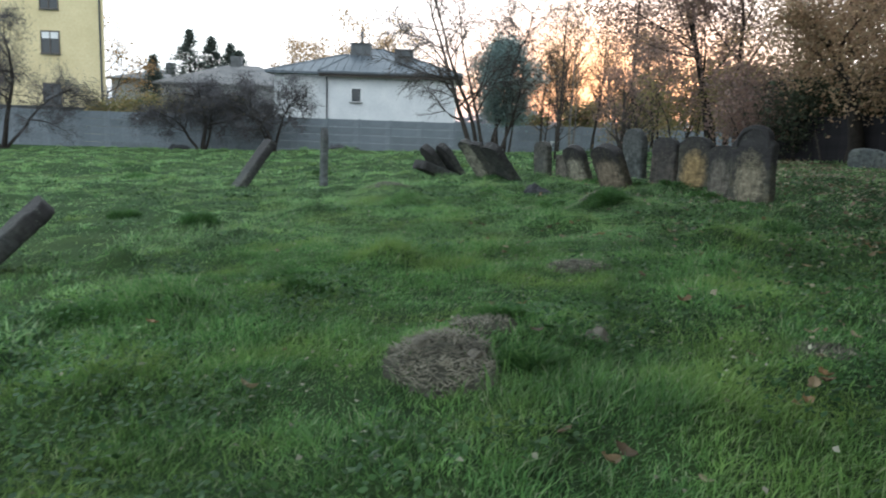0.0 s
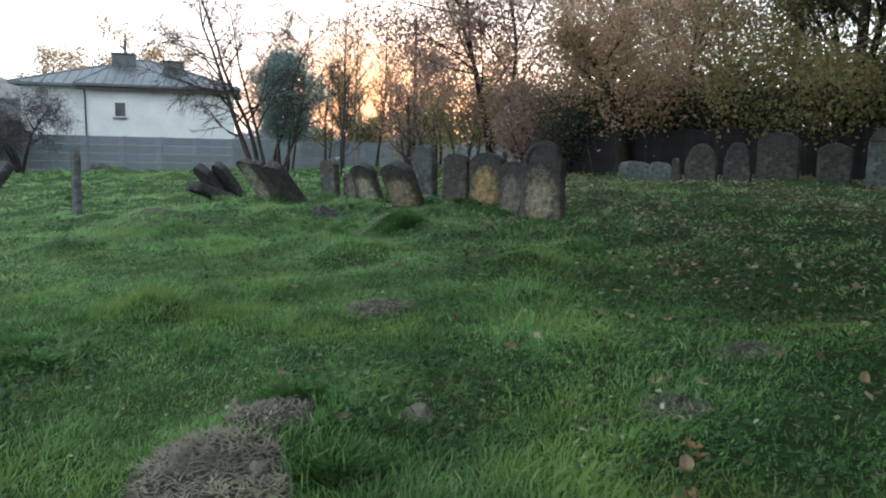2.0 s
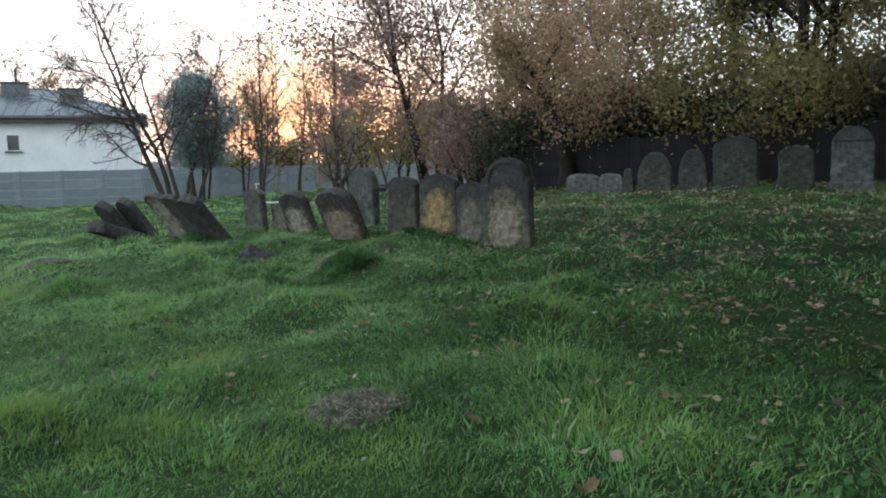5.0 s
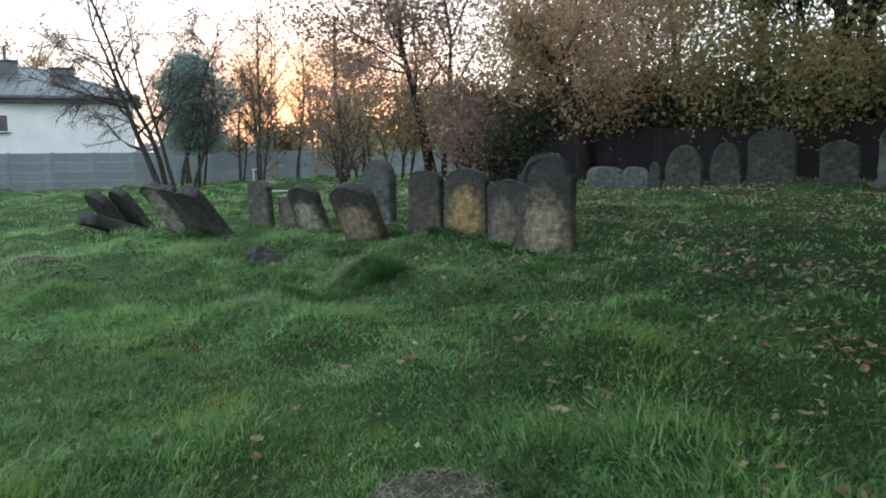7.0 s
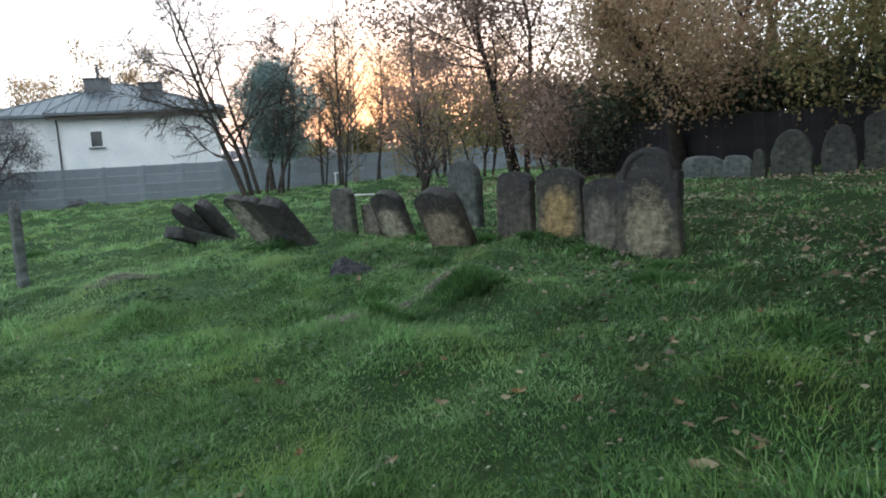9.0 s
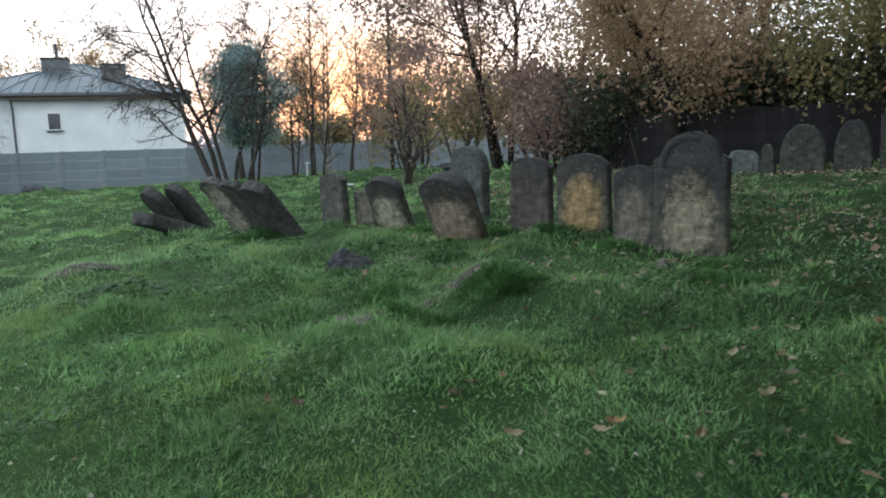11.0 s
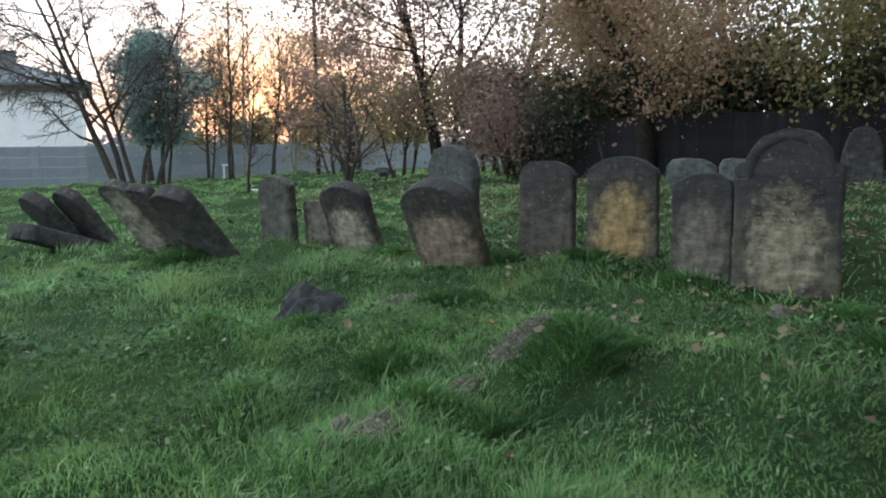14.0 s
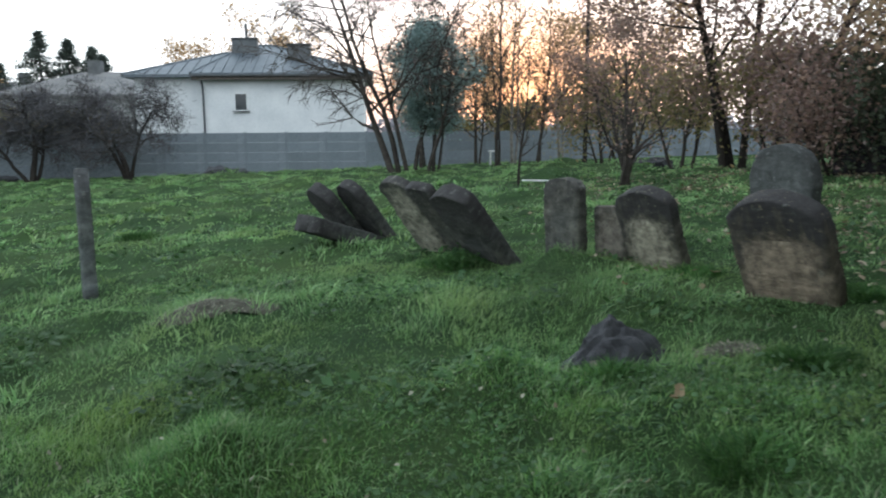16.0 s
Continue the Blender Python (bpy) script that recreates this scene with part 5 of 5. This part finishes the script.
def fallen_leaf(x, y, scale, seed, label="curled dry beige-brown fallen leaf lying on the grass"):
    rng = random.Random(seed)
    ob = new("fallen_leaf", LEAF_MESHES[seed % 8])
    ob.matrix_world = pose(x, y, gz(x, y) + 0.05, rng.uniform(-15, 15), rng.uniform(-15, 15), rng.uniform(0, 360)) @ Matrix.Scale(scale * 0.7, 4)
    return tagged(ob, label, "leaf", "fallen leaves")


for k, (x, y, s) in enumerate(((-0.9, 3.88, 1.1), (1.72, 6.6, 1.1), (1.79, 5.62, 1.1), (2.28, 7.97, 1.3), (0.85, 3.0, 0.9), (2.04, 3.9, 0.9), (0.05, 4.75, 0.6), (2.15, 4.2, 0.8))):
    fallen_leaf(x, y, s, k)
for k, (x, y, s) in enumerate(((1.3, 10.15, 1.0), (1.42, 10.2, 0.8), (1.6, 10.15, 0.7), (1.2, 10.05, 0.6), (1.7, 10.2, 0.6), (0.27, 10.6, 0.8), (0.44, 10.45, 0.9), (1.77, 9.26, 1.1), (1.85, 9.3, 0.9), (2.1, 8.97, 1.0),
                               (2.64, 9.18, 1.0), (0.63, 8.24, 0.9), (2.84, 6.9, 0.9), (2.63, 8.04, 0.9), (2.34, 4.74, 0.8), (2.56, 4.65, 0.9), (0.77, 2.92, 0.9), (1.8, 3.55, 0.9), (1.5, 13.65, 1.1), (1.56, 11.45, 0.8), (1.1, 12.4, 0.7), (4.26, 12.38, 1.2), (0.15, 8.59, 0.8), (0.61, 8.07, 0.9), (0.46, 9.03, 0.7), (0.91, 8.66, 0.8), (2.65, 6.95, 0.9), (2.69, 8.1, 1.0), (3.7, 10.19, 0.9), (2.88, 9.75, 0.9), (1.91, 3.75, 0.9), (1.41, 9.54, 0.9))):
    fallen_leaf(x, y, s, k + 400)
rc = random.Random(9)
for k in range(42):
    fallen_leaf(4.4 + rc.gauss(0, 0.4), 8.05 + rc.gauss(0, 0.4), rc.uniform(0.4, 0.9), k + 500)
rl = random.Random(77)
k = 0
while k < 210:
    x, y = rl.uniform(-3, 9), rl.uniform(2.5, 19)
    w = 0.04 + 0.5 / (1 + math.exp(-(x - 3.2) * 1.3))
    if y > 10.5 and x < 6:
        w *= 0.3
    if rl.random() < w:
        fallen_leaf(x, y, rl.uniform(0.4, 0.95), k + 10)
        k += 1


def litter_mesh(n, seed, xr, yr, size, density):
    r = np.random.default_rng(seed)
    x, y = r.uniform(*xr, n), r.uniform(*yr, n)
    keep = r.uniform(0, 1, n) < density(x, y)
    x, y = x[keep], y[keep]
    n = len(x)
    z = ground_z(x, y) + r.uniform(0.02, 0.07, n)
    a, s = r.uniform(0, 6.283, n), size * r.uniform(0.5, 1.3, n)
    u = np.stack([np.cos(a) * s, np.sin(a) * s, r.normal(0, 0.25, n) * s], 1)
    v = np.stack([-np.sin(a) * s * 0.6, np.cos(a) * s * 0.6, r.normal(0.1, 0.3, n) * s], 1)
    c = np.stack([x, y, z], 1)
    q = np.stack([c - u, c + v, c + u, c - v + np.array([0, 0, 0.01])], 1).reshape(-1, 3)
    return fast_mesh("litter", q, np.arange(4 * n), np.arange(n) * 4, np.full(n, 4))


def litter_density(x, y):
    d = 1 / (1 + np.exp(-(x - 4.7) * 0.9)) * np.clip(1 - (y - 26) / 6, 0, 1)
    patch = 0.5 + 0.9 * wave(x * 0.9 + 3, y * 0.9)
    return np.clip(d * np.clip(patch, 0.08, 1), 0, 1)


litter = part("leaf_litter", litter_mesh(64000, 6, (2, 20), (2, 30), 0.036, litter_density), M_FALLEN, None)
tagged(litter, "scattered small dry brown leaves over the turf", "leaf litter", kind="stuff")


def fleck_density(x, y):
    return np.clip(0.35 + 0.8 * wave(x * 1.3 + 5, y * 1.4) + 0.06 * x, 0.05, 1)


flecks = part("dry_flecks", litter_mesh(5500, 16, (-4, 7), (1.5, 15), 0.016, fleck_density), M_FLECK, None)
tagged(flecks, "tiny pale dry leaf scraps caught in the grass", "leaf litter", kind="stuff")


# ======== grass ========
BARE_SPOTS = [(0.08, 4.18, 0.38), (0.3, 4.72, 0.22), (1.27, 7.27, 0.27), (-1.52, 16.6, 0.4), (1.1, 12.02, 0.17), (2.2, 14.55, 0.2), (2.2, 12.48, 0.17), (1.76, 12.42, 0.12), (1.6, 14.88, 0.28), (1.32, 14.52, 0.2), (2.3, 4.5, 0.14), (3.2, 5.2, 0.16), (4.45, 12.5, 0.2)]


def grass_mesh(n, seed, xr, yr, hmin, hmax, width, thin=None, tufted=0.72, per_tuft=30):
    """Folded tapering blades: short turf, and tufts whose blades spray outward; longer where the turf is rank."""
    r = np.random.default_rng(seed)
    nt = max(int(n * tufted / per_tuft), 1)
    cx, cy = r.uniform(*xr, nt), r.uniform(*yr, nt)
    rank = np.clip(wave(cx * 0.8 + 2, cy * 0.8) + 0.5 * wave(cx * 2.1, cy * 2.3 + 4) + r.normal(0, 0.25, nt), -1, 1)
    th = (0.8 + 0.85 * np.clip(rank, -0.45, 0.6)) * r.uniform(0.6, 1.35, nt)
    for mx, my, mr, mh in MOUNDS + TUSSOCKS:
        if mh > 0.06:
            th = th * (1 + 0.45 * np.exp(-1.5 * ((cx - mx) ** 2 + (cy - my) ** 2) / (mr * mr)))
    it = r.integers(0, nt, int(n * tufted))
    a0, d0 = r.uniform(0, 6.283, len(it)), np.abs(r.normal(0, 0.055, len(it))) * (1 + th[it])
    x = np.concatenate([cx[it] + np.cos(a0) * d0, r.uniform(*xr, n - len(it))])
    y = np.concatenate([cy[it] + np.sin(a0) * d0, r.uniform(*yr, n - len(it))])
    hs = np.concatenate([th[it], np.full(n - len(it), 0.5)])
    a = np.concatenate([a0 + r.normal(0, 0.5, len(it)), r.uniform(0, 6.283, n - len(it))])
    keep = np.ones(n, bool)
    for bx, by, br in BARE_SPOTS:
        d = np.hypot(x - bx, y - by)
        keep &= r.uniform(0, 1, n) < np.clip((d - br * 0.55) / (br * 0.6), 0.05, 1)
    if thin is not None:
        keep &= r.uniform(0, 1, n) < thin(x, y)
    x, y, hs, a = x[keep], y[keep], hs[keep], a[keep]
    n = len(x)
    z = ground_z(x, y) - 0.015
    h = r.uniform(hmin, hmax, n) * hs
    lean = r.uniform(0.2, 1.15, n)
    comb = wave(x * 0.5, y * 0.5) * 3
    dx, dy = np.cos(a) + 0.45 * np.cos(comb), np.sin(a) + 0.45 * np.sin(comb)
    b = r.uniform(0, 6.283, n)
    wd = width * r.uniform(0.6, 1.3, n)
    w = np.stack([np.cos(b) * wd * 0.5, np.sin(b) * wd * 0.5, np.zeros(n)], 1)
    p0 = np.stack([x, y, z], 1)
    p1 = p0 + np.stack([dx * lean * h * 0.28, dy * lean * h * 0.28, h * 0.6], 1)
    p2 = p0 + np.stack([dx * lean * h * 0.85, dy * lean * h * 0.85, h * (1 - 0.4 * lean)], 1)
    v = np.stack([p0, p1 * 0.7 + p0 * 0.3 + w, p2, p1 * 0.7 + p0 * 0.3 - w], 1).reshape(-1, 3)
    return fast_mesh("grass", v, np.arange(4 * n), np.arange(n) * 4, np.full(n, 4))


def near_path(x, y):
    d = np.maximum(np.abs(x - 1.0) - 2.6, 0)
    # Sparser towards the east as well, the bared dark ground imitating tree shade.
    return np.clip(1 - d / 3.5, 0.15, 1) * np.clip(1.5 - 0.28 * x, 0.32, 1)


def worn(x, y):
    """Thins the turf eastward, where leaves lie: dark ground shows in place of shade."""
    return np.clip(1.5 - 0.36 * x, 0.25, 1)


def lush(x, y):
    shade = 1 / (1 + np.exp(-(x - 5.8) * 0.8))
    return np.clip(1 - 0.58 * shade, 0.3, 1)


def outer(x, y):
    """The coarse far blades leave the middle of the field to the fine ones."""
    return lush(x, y) * np.clip(np.maximum((np.abs(x - 0.8) - 2.4) / 1.5, (y - 15.5) / 2), 0.04, 1)


GRASS = "short green autumn grass blades over the humpy turf"
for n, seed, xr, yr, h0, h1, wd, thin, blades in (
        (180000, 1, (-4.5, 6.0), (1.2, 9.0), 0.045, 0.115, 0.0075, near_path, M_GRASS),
        (200000, 2, (-4.5, 6.0), (9.0, 19.0), 0.045, 0.11, 0.0072, near_path, M_GRASS_PALE),
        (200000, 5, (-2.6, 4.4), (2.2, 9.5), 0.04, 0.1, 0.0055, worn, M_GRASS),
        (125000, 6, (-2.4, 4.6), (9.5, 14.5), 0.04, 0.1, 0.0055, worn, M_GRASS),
        (105000, 3, (-14, 15), (4.0, 24.0), 0.055, 0.14, 0.02, outer, M_GRASS_PALE),
        (94000, 4, (-26, 16), (22.0, 50.0), 0.06, 0.16, 0.045, lush, M_GRASS_PALE)):
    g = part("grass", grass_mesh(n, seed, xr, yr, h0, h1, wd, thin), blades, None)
    tagged(g, GRASS, "grass", kind="stuff")


# ======== rank tussocks ========
def tussock_mesh(n, radius, height, x, y, seed):
    """Long dark blades arching outward from a dense clump."""
    r = np.random.default_rng(seed)
    z0 = gz(x, y)
    a, d = r.uniform(0, 6.283, n), np.sqrt(r.uniform(0, 1, n)) * radius
    d = d * (1 + 0.3 * np.sin(a * 2 + seed) + 0.15 * np.sin(a * 5 + 2 * seed))
    px, py = np.cos(a) * d, np.sin(a) * d * 0.8
    pz = ground_z(x + px, y + py) - z0 - 0.02
    h = height * (1 - 0.55 * (d / radius) ** 2).clip(0.25, 1) * r.uniform(0.6, 1.2, n)
    t = a + r.normal(0, 0.9, n)
    out = h * r.uniform(0.25, 1.0, n)
    b, wd = r.uniform(0, 6.283, n), r.uniform(0.003, 0.007, n)
    w = np.stack([np.cos(b) * wd, np.sin(b) * wd, np.zeros(n)], 1)
    p0 = np.stack([px, py, pz], 1)
    mid = p0 + np.stack([np.cos(t) * out * 0.3, np.sin(t) * out * 0.3, h * 0.55], 1)
    tip = p0 + np.stack([np.cos(t) * out, np.sin(t) * out, h * 0.75], 1)
    v = np.stack([p0, mid + w, tip, mid - w], 1).reshape(-1, 3)
    return v + np.array([x, y, z0])


TUFTS = []
for k, (x, y, rad, h, n) in enumerate(((2.4, 12.15, 0.36, 0.17, 1500), (1.75, 11.9, 0.26, 0.14, 900), (1.5, 12.2, 0.22, 0.15, 700), (-3.67, 11.0, 0.32, 0.2, 900), (-5.46, 12.5, 0.3, 0.2, 800), (-1.4, 7.1, 0.3, 0.15, 1000),
                                       (-10.1, 23.6, 0.5, 0.26, 900), (0.42, 4.95, 0.2, 0.17, 900), (0.58, 4.15, 0.2, 0.17, 1100), (-2.64, 5.55, 0.3, 0.14, 1000), (-1.14, 6.4, 0.24, 0.14, 800), (4.0, 9.3, 0.34, 0.18, 1100),
                                       (4.2, 11.5, 0.34, 0.16, 1000), (3.67, 15.4, 0.3, 0.16, 800), (-4.3, 23.6, 0.4, 0.22, 700), (2.5, 14.1, 0.3, 0.2, 1000), (4.05, 14.5, 0.3, 0.17, 800), (4.35, 13.55, 0.26, 0.16, 700),
                                       (2.9, 16.7, 0.3, 0.16, 700), (0.7, 18.3, 0.4, 0.18, 800), (1.35, 14.35, 0.3, 0.15, 800), (4.6, 12.2, 0.3, 0.14, 800), (1.6, 13.1, 0.24, 0.15, 700), (-13.5, 30.5, 0.6, 0.28, 700), (-7.4, 33, 0.5, 0.26, 600))):
    TUFTS.append(tussock_mesh(n, rad, h, x, y, k + 1))
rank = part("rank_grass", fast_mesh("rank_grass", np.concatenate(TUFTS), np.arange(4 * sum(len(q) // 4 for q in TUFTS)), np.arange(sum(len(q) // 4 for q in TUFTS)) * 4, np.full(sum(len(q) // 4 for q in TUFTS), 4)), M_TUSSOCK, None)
tagged(rank, "rank tussocks of longer grass, darkened like the shaded hump sides", "grass", kind="stuff")


# ======== broad-leaved weeds, also laid as dark patches in place of shade ===
def weed_mesh(n, seed, xr, yr, size):
    r = np.random.default_rng(seed)
    x, y = r.uniform(*xr, n), r.uniform(*yr, n)
    keep = (wave(x * 1.1 + 7, y * 1.2 + 3) + 0.4 * wave(x * 3, y * 3)) > 0.34
    for wx, wy, wr in WEED_SHADE_SPOTS:
        keep |= np.hypot((x - wx) / 1.3, y - wy) < wr * r.uniform(0.4, 1.1, n)
    for bx, by, br in BARE_SPOTS:
        keep &= np.hypot(x - bx, y - by) > br
    x, y = x[keep], y[keep]
    n = len(x)
    c = np.stack([x, y, ground_z(x, y) + r.uniform(0.03, 0.1, n)], 1)
    a, s = r.uniform(0, 6.283, n), size * r.uniform(0.5, 1.3, n)
    u = np.stack([np.cos(a) * s, np.sin(a) * s, r.normal(0.1, 0.35, n) * s], 1)
    v = np.stack([-np.sin(a) * s * 0.7, np.cos(a) * s * 0.7, r.normal(0, 0.3, n) * s], 1)
    q = np.stack([c - u, c - u * 0.1 + v, c + u, c - u * 0.1 - v], 1).reshape(-1, 3)
    return fast_mesh("weeds", q, np.arange(4 * n), np.arange(n) * 4, np.full(n, 4))


far_shade_weeds = part("ground_weeds", weed_mesh(26000, 13, (-16, 8), (14, 36), 0.045), M_WEED_SHADE, None)
tagged(far_shade_weeds, "dark leaf patches in place of hump shade across the far turf", "weeds", kind="stuff")
weeds = part("ground_weeds", weed_mesh(130000, 12, (-7, 8), (2, 19), 0.02), M_WEED_SHADE, None)
tagged(weeds, "low dark broad-leaved weeds among the grass, some standing in for shade", "weeds", kind="stuff")
